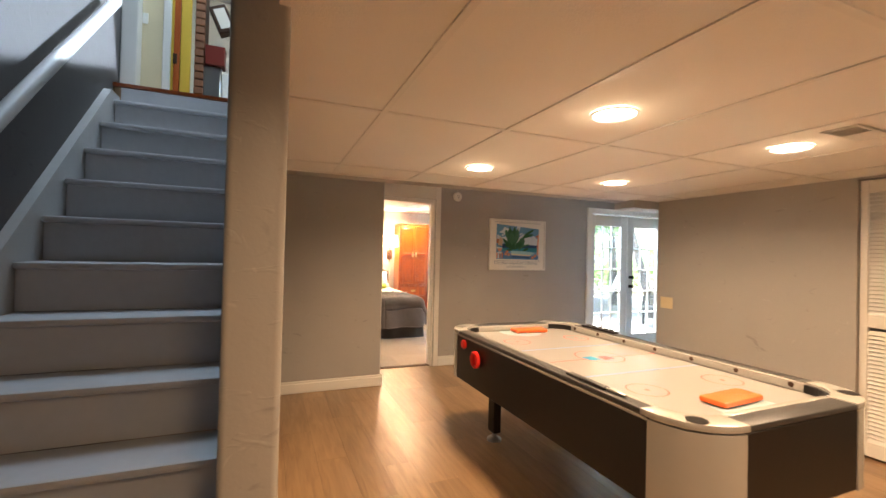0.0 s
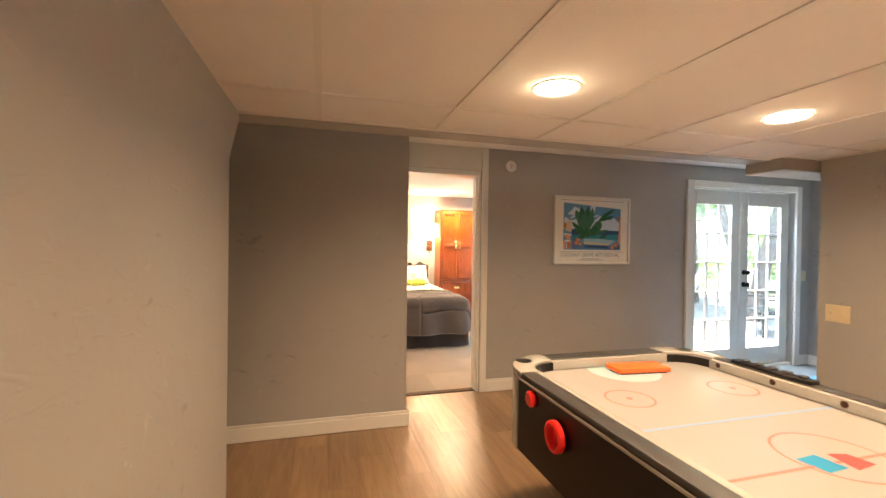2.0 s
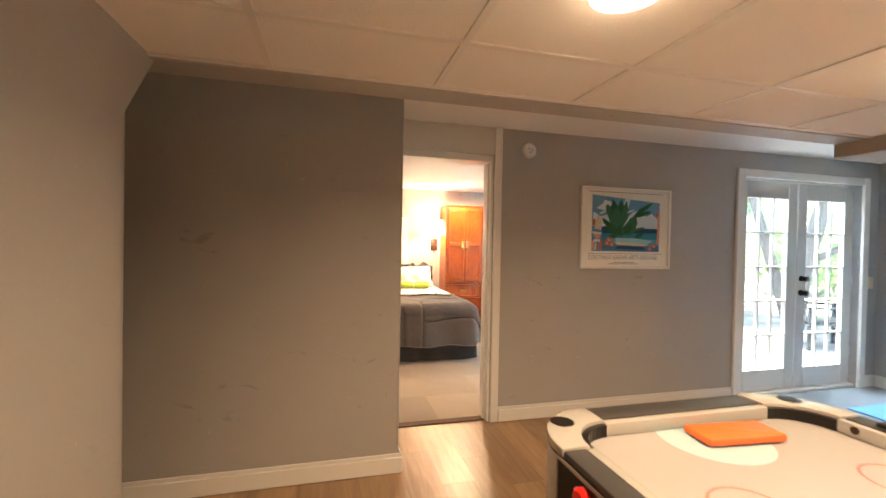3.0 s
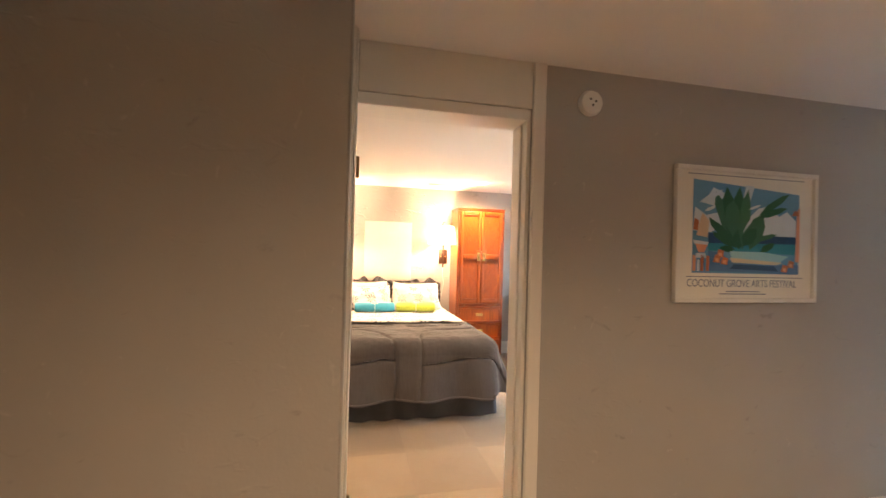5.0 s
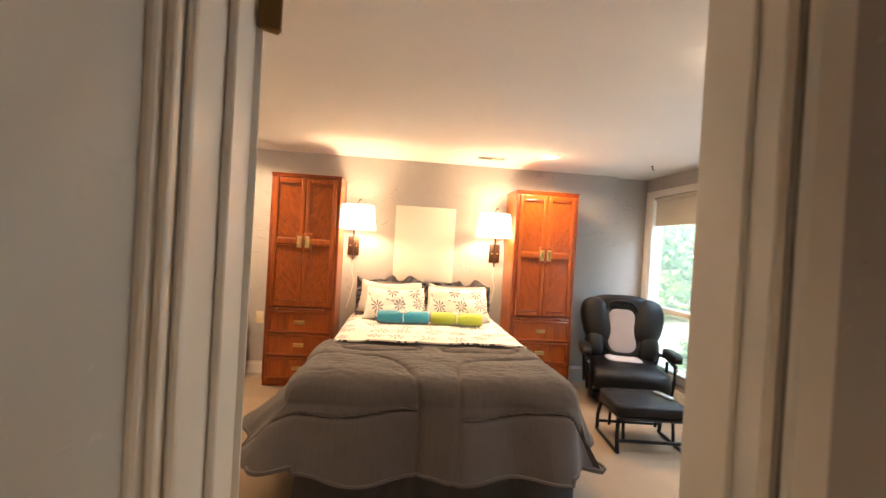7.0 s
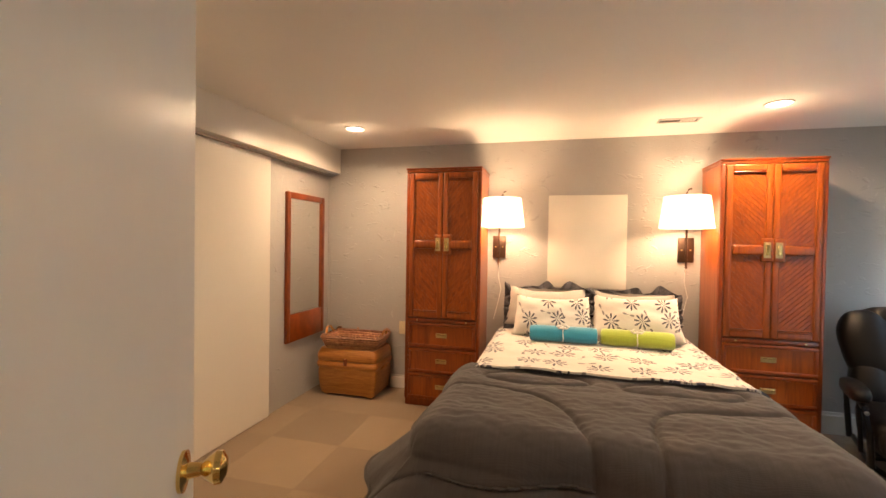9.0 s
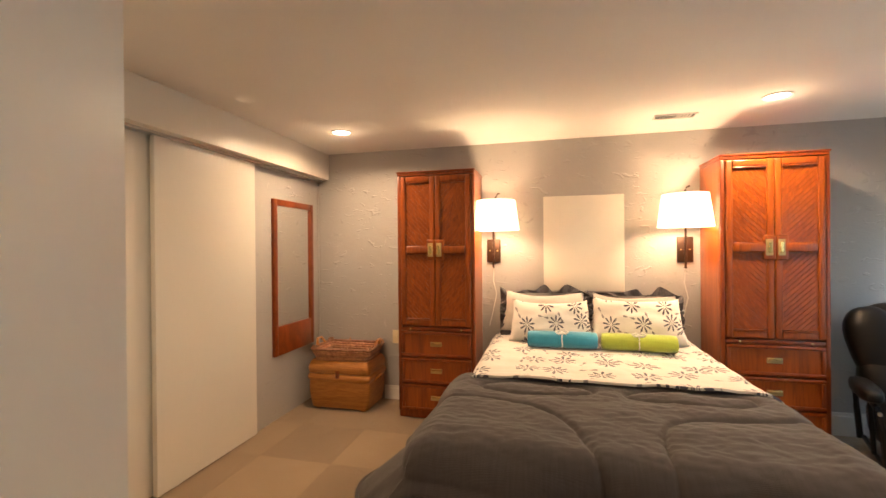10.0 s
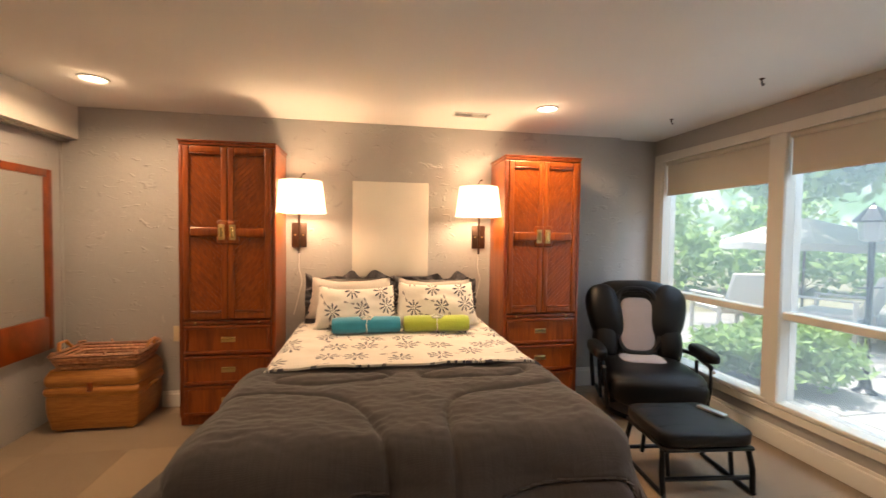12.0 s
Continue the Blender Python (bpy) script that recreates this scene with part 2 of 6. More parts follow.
M = {
    "wall": stucco("grey_wall_paint", (0.40, 0.385, 0.365), 0.35, 0.35),
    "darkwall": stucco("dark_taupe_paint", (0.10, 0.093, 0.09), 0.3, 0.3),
    "stairwall": stucco("troweled_grey_paint", (0.40, 0.38, 0.35), 0.32, 0.6, 0.45),
    "bedwall": stucco("troweled_grey_plaster", (0.42, 0.405, 0.385), 0.5, 1.3, 0.48),
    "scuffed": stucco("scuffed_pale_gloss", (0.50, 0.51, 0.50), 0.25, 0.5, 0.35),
    "ceiling": plain("ceiling_white", (0.82, 0.80, 0.76), 0.9, vary=0.04, grain=120, bump=0.25),
    "tile": plain("ceiling_tile_white", (0.80, 0.77, 0.72), 0.95, vary=0.05, grain=160, bump=0.5),
    "grid": plain("ceiling_grid_metal", (0.74, 0.71, 0.66), 0.5, vary=0.05),
    "white": plain("white_trim_paint", (0.76, 0.74, 0.69), 0.32, vary=0.06, grain=30, bump=0.08),
    "cream": plain("cream_door_paint", (0.70, 0.67, 0.60), 0.3, vary=0.05, grain=60, bump=0.12, scale=(1, 1, 0.2)),
    "doorgloss": plain("glossy_white_paint", (0.70, 0.69, 0.66), 0.33, vary=0.04, grain=50, bump=0.04, scale=(1, 1, 0.3)),
    "bone": plain("ivory_plate", (0.72, 0.62, 0.40), 0.35, vary=0.05),
    "stair": plain("grey_stair_paint", (0.50, 0.50, 0.51), 0.5, vary=0.2, grain=25, bump=0.2),
    "stringer": plain("pale_stringer_paint", (0.55, 0.54, 0.52), 0.5, vary=0.12),
    "plank": wooden("oak_laminate", (0.235, 0.135, 0.066), (0.385, 0.24, 0.125), 0.34, (14, 1.3, 14), 0.25, 0.3),
    "gap": plain("dark_floor_joint", (0.10, 0.055, 0.03), 0.8),
    "carpet": woven("tan_carpet", (0.33, 0.26, 0.185), 900, 0.2, 0.98, 0.3),
    "cherry": wooden("cherry_veneer", (0.17, 0.029, 0.0025), (0.39, 0.088, 0.007), 0.30, (26, 26, 1.8), 0.3, 0.06),
    "cherrydark": wooden("cherry_moulding", (0.12, 0.019, 0.002), (0.29, 0.055, 0.005), 0.28, (30, 4, 3), 0.35, 0.1),
    "brass": plain("aged_brass", (0.62, 0.47, 0.22), 0.3, 1.0, vary=0.25),
    "goldbrass": plain("polished_brass", (0.85, 0.62, 0.24), 0.12, 1.0, vary=0.1, bump=0),
    "bronze": plain("dark_bronze", (0.07, 0.035, 0.02), 0.4, 0.6, vary=0.3),
    "black": plain("black_laminate", (0.012, 0.010, 0.010), 0.35, vary=0.3, bump=0.05),
    "charcoal": plain("charcoal_rail_plastic", (0.045, 0.043, 0.042), 0.45, vary=0.2, grain=200, bump=0.2),
    "silver": plain("silver_corner_plastic", (0.43, 0.415, 0.385), 0.25, 0.15, vary=0.06, bump=0.03),
    "playfield": plain("white_playfield", (0.35, 0.335, 0.325), 0.14, vary=0.02, bump=0),
    "red": plain("red_plastic", (0.75, 0.025, 0.02), 0.3, vary=0.1, bump=0.02),
    "orange": plain("orange_felt_plastic", (0.95, 0.15, 0.03), 0.4, vary=0.1),
    "pinkline": plain("pale_red_line", (0.80, 0.20, 0.17), 0.15, vary=0.05, bump=0),
    "blueline": plain("pale_blue_line", (0.28, 0.38, 0.58), 0.15, vary=0.05, bump=0),
    "cyan": plain("blue_logo", (0.04, 0.28, 0.50), 0.15, vary=0.05, bump=0),
    "palecyan": plain("pale_blue_crease", (0.40, 0.54, 0.58), 0.15, vary=0.05, bump=0),
    "redlogo": plain("red_logo", (0.80, 0.10, 0.10), 0.15, vary=0.05, bump=0),
    "steel": plain("brushed_steel", (0.55, 0.54, 0.52), 0.3, 1.0, vary=0.1),
    "leather": plain("black_leather", (0.004, 0.0036, 0.0036), 0.38, vary=0.3, grain=220, bump=0.35),
    "greige": woven("grey_chair_fabric", (0.30, 0.255, 0.25), 600, 0.15),
    "blackmetal": plain("black_metal", (0.012, 0.012, 0.013), 0.3, 0.3, vary=0.2),
    "comforter": woven("charcoal_comforter", (0.058, 0.050, 0.050), 500, 0.36, 0.95, 0.15, 0.6),
    "skirt": woven("dark_bed_skirt", (0.055, 0.052, 0.055), 500, 0.3),
    "sheet": floral("floral_sheet", (0, 1), 4.6),
    "case": floral("floral_pillowcase", (0, 2), 6.2),
    "plaid": woven("dark_plaid_flange", (0.07, 0.065, 0.075), 120, 0.9),
    "sham": woven("pale_sham", (0.55, 0.52, 0.48), 400, 0.12),
    "mattress": woven("mattress_white", (0.6, 0.58, 0.54), 300, 0.1),
    "towelblue": woven("turquoise_towel", (0.025, 0.27, 0.42), 260, 0.3, 1.0, 0.6),
    "towelgreen": woven("lime_towel", (0.36, 0.46, 0.05), 260, 0.3, 1.0, 0.6),
    "ribbon": plain("white_ribbon", (0.8, 0.78, 0.74), 0.5),
    "canvas": woven("blank_canvas", (0.72, 0.68, 0.60), 800, 0.05),
    "wicker": wooden("honey_wicker", (0.33, 0.115, 0.022), (0.56, 0.245, 0.055), 0.4, (6, 6, 60), 0.2, 0.1),
    "basket": wooden("striped_basket_cane", (0.22, 0.06, 0.03), (0.6, 0.33, 0.17), 0.5, (40, 40, 3), 0.2, 0.9),
    "shade": clothshade("lit_lampshade_linen"),
    "bulb": glowing("downlight_glow", (1.0, 0.88, 0.68), 4.0),
    "mat": plain("picture_mat", (0.78, 0.76, 0.70), 0.7, vary=0.03),
    "blind": woven("cream_roller_blind", (0.62, 0.56, 0.46), 700, 0.06),
    "glass": glassy("window_glass", glare=0.13),
    "clearglass": glassy("picture_glass"),
    "doorglass": glassy("door_glass", glare=0.02),
    "mirror": plain("mirror_silver", (0.85, 0.85, 0.83), 0.02, 1.0, vary=0.01, bump=0),
    "slate": plain("grey_floor_tile", (0.20, 0.21, 0.21), 0.35, vary=0.2),
    "bluemat": woven("blue_mat", (0.10, 0.35, 0.60), 200, 0.2),
    "concrete": plain("patio_concrete", (0.27, 0.26, 0.245), 0.9, vary=0.2, grain=30, bump=0.3, spot=1.2),
    "leaf": None,
    "bark": plain("tree_bark", (0.13, 0.10, 0.075), 0.95, vary=0.5, grain=20, bump=0.9, scale=(3, 3, 0.5)),
    "outfab": woven("pale_outdoor_canvas", (0.66, 0.60, 0.52), 300, 0.1),
    "yellow": plain("yellow_door_paint", (0.75, 0.50, 0.06), 0.4, vary=0.08),
    "orangewood": wooden("orange_door_edge", (0.36, 0.07, 0.01), (0.55, 0.13, 0.02), 0.35),
    "redwood": plain("dark_red_lacquer", (0.16, 0.02, 0.012), 0.35),
    "brick": plain("brown_brick", (0.28, 0.12, 0.06), 0.85, vary=0.35, grain=30, bump=0.5),
    "oldbrass": plain("tarnished_brass", (0.20, 0.125, 0.05), 0.4, 0.8, vary=0.35),
    "ink": plain("printed_ink", (0.22, 0.25, 0.32), 0.6, vary=0.05, bump=0),
}
lm, lnt, lb = nodes_of("tree_leaf", 0.5)
geo = lnt.nodes.new("ShaderNodeNewGeometry")
lnt.links.new(mixed(lnt, geo.outputs["Random Per Island"], (0.12, 0.20, 0.06), (0.27, 0.38, 0.14)), lb.inputs["Base Color"])
lb.inputs["Subsurface Weight"].default_value = 0.0
ltr = lnt.nodes.new("ShaderNodeBsdfTranslucent")
ltr.inputs[0].default_value = (0.42, 0.60, 0.22, 1)
lmx = lnt.nodes.new("ShaderNodeMixShader")
lmx.inputs[0].default_value = 0.5
lnt.links.new(lb.outputs[0], lmx.inputs[1])
lnt.links.new(ltr.outputs[0], lmx.inputs[2])
lnt.links.new(lmx.outputs[0], lnt.nodes["Material Output"].inputs[0])
M["leaf"] = lm
for k in ("leather", "black", "blackmetal"):
    M[k].node_tree.nodes["Principled BSDF"].inputs["Specular IOR Level"].default_value = 0.28

# ---- mesh helpers ----


def box(bm, x0, x1, y0, y1, z0, z1, bevel=0.0, seg=1):
    r = bmesh.ops.create_cube(bm, size=1.0)
    vs = r["verts"]
    for v in vs:
        v.co = Vector((x0 + (v.co.x + 0.5) * (x1 - x0), y0 + (v.co.y + 0.5) * (y1 - y0), z0 + (v.co.z + 0.5) * (z1 - z0)))
    if bevel:
        es = {e for v in vs for e in v.link_edges}
        bmesh.ops.bevel(bm, geom=list(es), offset=bevel, segments=seg, profile=0.5, affect="EDGES")
    return bm


def B(*a, **k):
    return box(bmesh.new(), *a, **k)


def lathe(bm, profile, n=24, at=(0, 0, 0), axis="z", caps=True):
    rings = []
    for r, h in profile:
        ring = []
        for i in range(n):
            a = 2 * math.pi * i / n
            p = (r * math.cos(a), r * math.sin(a), h)
            if axis == "y":
                p = (p[0], p[2], p[1])
            elif axis == "x":
                p = (p[2], p[0], p[1])
            ring.append(bm.verts.new(Vector(p) + Vector(at)))
        rings.append(ring)
    for a, b in zip(rings, rings[1:]):
        for i in range(n):
            bm.faces.new((a[i], a[(i + 1) % n], b[(i + 1) % n], b[i]))
    for ring, (r, h) in ((rings[0], profile[0]), (rings[-1], profile[-1])):
        if caps and r > 1e-5:
            bm.faces.new(ring)
    bmesh.ops.recalc_face_normals(bm, faces=bm.faces)
    return bm


def tube(bm, pts, r, n=8, closed=False):
    pts = [Vector(p) for p in pts]
    rings = []
    k = len(pts)
    for i, p in enumerate(pts):
        if closed:
            d = (pts[(i + 1) % k] - pts[i - 1]).normalized()
        else:
            d = (pts[min(i + 1, k - 1)] - pts[max(i - 1, 0)]).normalized()
        up = Vector((0, 0, 1)) if abs(d.z) < 0.95 else Vector((1, 0, 0))
        a = d.cross(up).normalized()
        b = d.cross(a)
        rr = r[i] if isinstance(r, (list, tuple)) else r
        rings.append([bm.verts.new(p + a * rr * math.cos(2 * math.pi * j / n) + b * rr * math.sin(2 * math.pi * j / n)) for j in range(n)])
    pairs = list(zip(rings, rings[1:])) + ([(rings[-1], rings[0])] if closed else [])
    for ra, rb in pairs:
        for j in range(n):
            bm.faces.new((ra[j], ra[(j + 1) % n], rb[(j + 1) % n], rb[j]))
    if not closed:
        bm.faces.new(rings[0])
        bm.faces.new(rings[-1])
    bmesh.ops.recalc_face_normals(bm, faces=bm.faces)
    return bm


def cushion(bm, c, h, e=0.35, nu=28, nv=16, m=None, wob=0.0):
    """A soft superellipsoid at c with half sizes h."""
    def sp(v, p):
        return math.copysign(abs(v) ** p, v)
    rings = []
    for j in range(nv + 1):
        b = -math.pi / 2 + math.pi * j / nv
        ring = []
        for i in range(nu):
            a = 2 * math.pi * i / nu
            p = Vector((h[0] * sp(math.cos(b), e) * sp(math.cos(a), e), h[1] * sp(math.cos(b), e) * sp(math.sin(a), e), h[2] * sp(math.sin(b), e)))
            if wob:
                p *= 1 + wob * noise.noise(p * 6 + Vector(c) * 3)
            if m:
                p = m @ p
            ring.append(bm.verts.new(p + Vector(c)))
        rings.append(ring)
    for ra, rb in zip(rings, rings[1:]):
        for i in range(nu):
            bm.faces.new((ra[i], ra[(i + 1) % nu], rb[(i + 1) % nu], rb[i]))
    bmesh.ops.remove_doubles(bm, verts=bm.verts, dist=1e-5)
    bmesh.ops.recalc_face_normals(bm, faces=bm.faces)
    return bm


def sheetmesh(bm, fn, nu, nv, thick=0.0):
    """A sheet of nu by nv quads through fn(u, v), with thickness."""
    top = [[bm.verts.new(fn(i / nu, j / nv)) for j in range(nv + 1)] for i in range(nu + 1)]
    for i in range(nu):
        for j in range(nv):
            bm.faces.new((top[i][j], top[i + 1][j], top[i + 1][j + 1], top[i][j + 1]))
    bmesh.ops.recalc_face_normals(bm, faces=bm.faces)
    if thick:
        bm.normal_update()
        low = [[bm.verts.new(v.co - v.normal * thick * (1 if v.normal.z > -0.2 else -1)) for v in row] for row in top]
        for i in range(nu):
            for j in range(nv):
                bm.faces.new((low[i][j], low[i][j + 1], low[i + 1][j + 1], low[i + 1][j]))
        for i in range(nu):
            bm.faces.new((top[i][0], low[i][0], low[i + 1][0], top[i + 1][0]))
            bm.faces.new((top[i][nv], top[i + 1][nv], low[i + 1][nv], low[i][nv]))
        for j in range(nv):
            bm.faces.new((top[0][j], top[0][j + 1], low[0][j + 1], low[0][j]))
            bm.faces.new((top[nu][j], low[nu][j], low[nu][j + 1], top[nu][j + 1]))
    return bm


def link(name, bm, material, smooth=False):
    me = bpy.data.meshes.new(name)
    bm.to_mesh(me)
    bm.free()
    me.materials.append(M[material] if isinstance(material, str) else material)
    if smooth:
        me.shade_smooth()
        me.set_sharp_from_angle(angle=radians(38))
    return new(name, me)


def setting(name, bm, material, label, category="", smooth=False):
    return tagged(link(name, bm, material, smooth), label, category or name.split("_")[0], kind="structure")


def thing(name, label, category, at=(0, 0, 0), turn=0, group=""):
    ob = new(name)
    ob.empty_display_size = 0.05
    ob.matrix_world = pose(*at, 0, 0, turn)
    return tagged(ob, label, category, group)


def part(name, bm, material, parent, label="", smooth=True):
    ob = link(name, bm, material, smooth)
    ob.parent = parent
    if label:
        ob["label"] = label
    return ob


def single(name, bm, material, label, category, at=(0, 0, 0), turn=0, smooth=True, group=""):
    ob = link(name, bm, material, smooth)
    ob.matrix_world = pose(*at, 0, 0, turn)
    return tagged(ob, label, category, group)

# ---- structure: game room ----
bm = bmesh.new()
box(bm, -1.1, 1.087, 4.75, 4.90, 0, 2.19)
box(bm, 1.90, 4.25, 4.75, 4.90, 0, 2.19)
box(bm, 1.087, 1.90, 4.75, 4.90, 1.985, 2.19)
box(bm, 4.25, 5.71, 4.75, 4.90, 1.965, 2.19)
box(bm, 5.71, 6.10, 4.75, 4.90, 0, 2.19)
setting("wall_north", bm, "wall", "grey painted wall with a doorway and french doors", "wall")
bm = bmesh.new()
box(bm, -1.0, 1.134, 4.222, 4.748, 0, 2.19, 0.006)
setting("wall_pier", bm, "wall", "grey painted wall pier beside the bedroom doorway", "wall")
# the wall along the stairs leans a little from the room's axis, with a sloped far end
bm = bmesh.new()
prof = [(1.16, 0), (3.27, 0), (3.27, 1.69), (3.50, 1.955), (3.50, 2.45), (1.16, 2.45)]
va = [bm.verts.new((0.117 + 0.011 * (y - 1.16), y, z)) for y, z in prof]
vb = [bm.verts.new((-0.021 + 0.01 * (y - 1.16), y, z)) for y, z in prof]
bm.faces.new(va)
bm.faces.new(vb)
for i in range(len(prof)):
    bm.faces.new((va[i], va[(i + 1) % 6], vb[(i + 1) % 6], vb[i]))
bmesh.ops.recalc_face_normals(bm, faces=bm.faces)
es = [e for e in bm.edges if abs(e.verts[0].co.y - 1.16) < 0.01 and abs(e.verts[1].co.y - 1.16) < 0.01 and abs(e.verts[0].co.z - e.verts[1].co.z) > 1]
bmesh.ops.bevel(bm, geom=es, offset=0.018, segments=4, profile=0.5, affect="EDGES")
setting("wall_stair", bm, "stairwall", "rough troweled grey wall beside the stairs", "wall", True)
bm = bmesh.new()
box(bm, 3.89, 4.03, 1.685, 3.33, 0, 2.2)
box(bm, 3.89, 4.03, 0.02, 1.685, 1.93, 2.2)
box(bm, 3.89, 4.03, -1.5, 0.02, 0, 2.2)
box(bm, 4.5, 4.6, -1.5, 3.2, 0, 2.2)
setting("wall_east", bm, "wall", "beige grey textured wall with a closet opening", "wall")
setting("wall_alcove", B(4.03, 6.1, 3.2, 3.33, 0, 2.19), "wall", "grey wall closing the entry alcove", "wall")
bm = bmesh.new()
box(bm, 5.95, 6.10, 3.33, 4.75, 0, 2.19)
setting("wall_entry", bm, "wall", "grey wall lit blue by the french doors", "wall")
setting("wall_south", B(-1.1, 4.6, -1.62, -1.5, 0, 5.0), "wall", "plain grey wall", "wall")
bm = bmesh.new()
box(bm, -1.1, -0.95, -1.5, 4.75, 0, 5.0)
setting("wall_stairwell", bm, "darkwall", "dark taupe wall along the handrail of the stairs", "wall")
setting("wall_nook", B(-0.9, -0.03, 3.6, 3.7, 0, 2.2), "wall", "grey wall closing the space under the stairs", "wall")
bm = bmesh.new()
box(bm, -0.021, 4.6, -1.5, 4.9, 2.46, 2.56)
setting("floor_upper", bm, "wall", "underside of the upper floor", "floor")
setting("wall_upper_side", B(-0.03, 0.08, -1.5, 3.56, 2.56, 5.0), "wall", "plain wall beside the upper stairwell", "wall")
setting("ceiling_upper", B(-1.1, 3.0, -1.6, 7.2, 5.0, 5.1), "ceiling", "white ceiling over the stairwell", "ceiling")

# drop ceiling: tiles in one mesh, grid bars below their faces
bm = bmesh.new()
XS = [0.10] + [0.525 + 0.61 * i for i in range(6)] + [3.89]
YS = [-1.5, -0.61, 0.61, 1.835, 3.055, 3.44]
for x0, x1 in zip(XS, XS[1:]):
    for y0, y1 in zip(YS, YS[1:]):
        box(bm, x0 + 0.009, x1 - 0.009, y0 + 0.009, y1 - 0.009, 1.9480, 1.975, 0.002)
setting("ceiling", bm, "tile", "suspended ceiling of warm white panels", "ceiling")
bm = bmesh.new()
for x in XS:
    box(bm, x - 0.012, x + 0.012, -1.5, 3.44, 1.9420, 1.9500)
for y in YS:
    box(bm, 0.1, 3.89, y - 0.012, y + 0.012, 1.9423, 1.9503)
setting("trim_ceiling_grid", bm, "grid", "white metal bars of the suspended ceiling", "trim")
setting("trim_ceiling_edge", B(0.0, 3.56, 3.455, 3.60, 1.938, 1.985, 0.004), "wall", "grey painted strip at the edge of the suspended ceiling", "trim")
setting("beam", B(3.56, 5.95, 3.35, 3.62, 1.865, 2.19, 0.006), "wall", "boxed grey beam over the entry", "beam")
setting("ceiling_entry", B(-1.0, 6.1, 3.50, 4.9, 2.19, 2.25), "ceiling", "white plaster ceiling strip before the doors", "ceiling")
setting("ceiling_void", B(-0.02, 4.6, -1.5, 3.5, 2.40, 2.45), "ceiling", "boards above the suspended ceiling", "ceiling")

setting("floor", B(-1.1, 4.6, -1.6, 4.86, -0.12, -0.006), "gap", "wood laminate floor of the game room", "floor")
setting("floor_entry", B(3.95, 6.1, 3.2, 4.9, -0.12, 0.002), "slate", "dark grey tile floor inside the french doors", "floor")

# baseboards
def board(name, x0, x1, y0, y1, h=0.092):
    bm = B(x0, x1, y0, y1, 0.001, h, 0.004)
    cx, cy = (x0 + x1) / 2, (y0 + y1) / 2
    if x1 - x0 > y1 - y0:
        box(bm, x0, x1, cy - 0.004, cy + 0.004, h - 0.002, h + 0.022, 0.003)
    else:
        box(bm, cx - 0.004, cx + 0.004, y0, y1, h - 0.002, h + 0.022, 0.003)
    return setting(name, bm, "white", "white painted baseboard", "baseboard")


board("baseboard_pier", -0.9, 1.160, 4.200, 4.221)
board("baseboard_pier_side", 1.1385, 1.159, 4.222, 4.63)
board("baseboard_north", 1.965, 4.165, 4.728, 4.749)
board("baseboard_north_east", 5.785, 5.95, 4.728, 4.749)
board("baseboard_entry", 5.928, 5.949, 3.35, 4.727)
bm = bmesh.new()
v = [(0.117, 1.3), (0.139, 1.3), (0.162, 3.265), (0.140, 3.265)]
lo = [bm.verts.new((x, y, 0.001)) for x, y in v]
hi = [bm.verts.new((x, y, 0.13)) for x, y in v]
bm.faces.new(lo), bm.faces.new(hi)
for i in range(4):
    bm.faces.new((lo[i], lo[(i + 1) % 4], hi[(i + 1) % 4], hi[i]))
bmesh.ops.recalc_face_normals(bm, faces=bm.faces)
setting("baseboard_stair", bm, "white", "white painted baseboard", "baseboard")

# bedroom doorway
bm = bmesh.new()
box(bm, 1.088, 1.140, 4.735, 4.915, 0, 1.985, 0.003)
box(bm, 1.140, 1.152, 4.80, 4.84, 0, 1.93, 0.002)
box(bm, 1.882, 1.902, 4.755, 4.915, 0, 1.985, 0.003)
box(bm, 1.871, 1.882, 4.80, 4.84, 0, 1.93, 0.002)
box(bm, 1.140, 1.882, 4.742, 4.912, 1.936, 1.984, 0.003)
setting("door_frame_bedroom", bm, "white", "worn white painted door frame", "door frame")
bm = bmesh.new()
box(bm, 1.903, 1.963, 4.730, 4.749, 0, 2.188, 0.005)
setting("trim_door_right", bm, "white", "white door casing reaching the ceiling", "trim")
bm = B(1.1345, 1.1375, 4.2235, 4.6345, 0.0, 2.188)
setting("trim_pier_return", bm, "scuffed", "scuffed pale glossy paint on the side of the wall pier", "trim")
bm = bmesh.new()
box(bm, 1.1345, 1.146, 4.635, 4.734, 0, 2.188, 0.003)
box(bm, 1.1465, 1.156, 4.648, 4.664, 0, 2.187, 0.004, 2)
box(bm, 1.1465, 1.158, 4.682, 4.733, 0, 2.187, 0.005, 2)
setting("trim_door_left", bm, "white", "worn white moulded door casing beside the pier", "trim")
setting("trim_transom", B(1.160, 1.902, 4.738, 4.7485, 1.986, 2.188, 0.002), "cream", "cream panel above the bedroom doorway", "trim")
setting("threshold", B(1.142, 1.880, 4.79, 4.86, 0.0015, 0.008, 0.002), "gap", "dark strip between wood floor and carpet", "threshold")

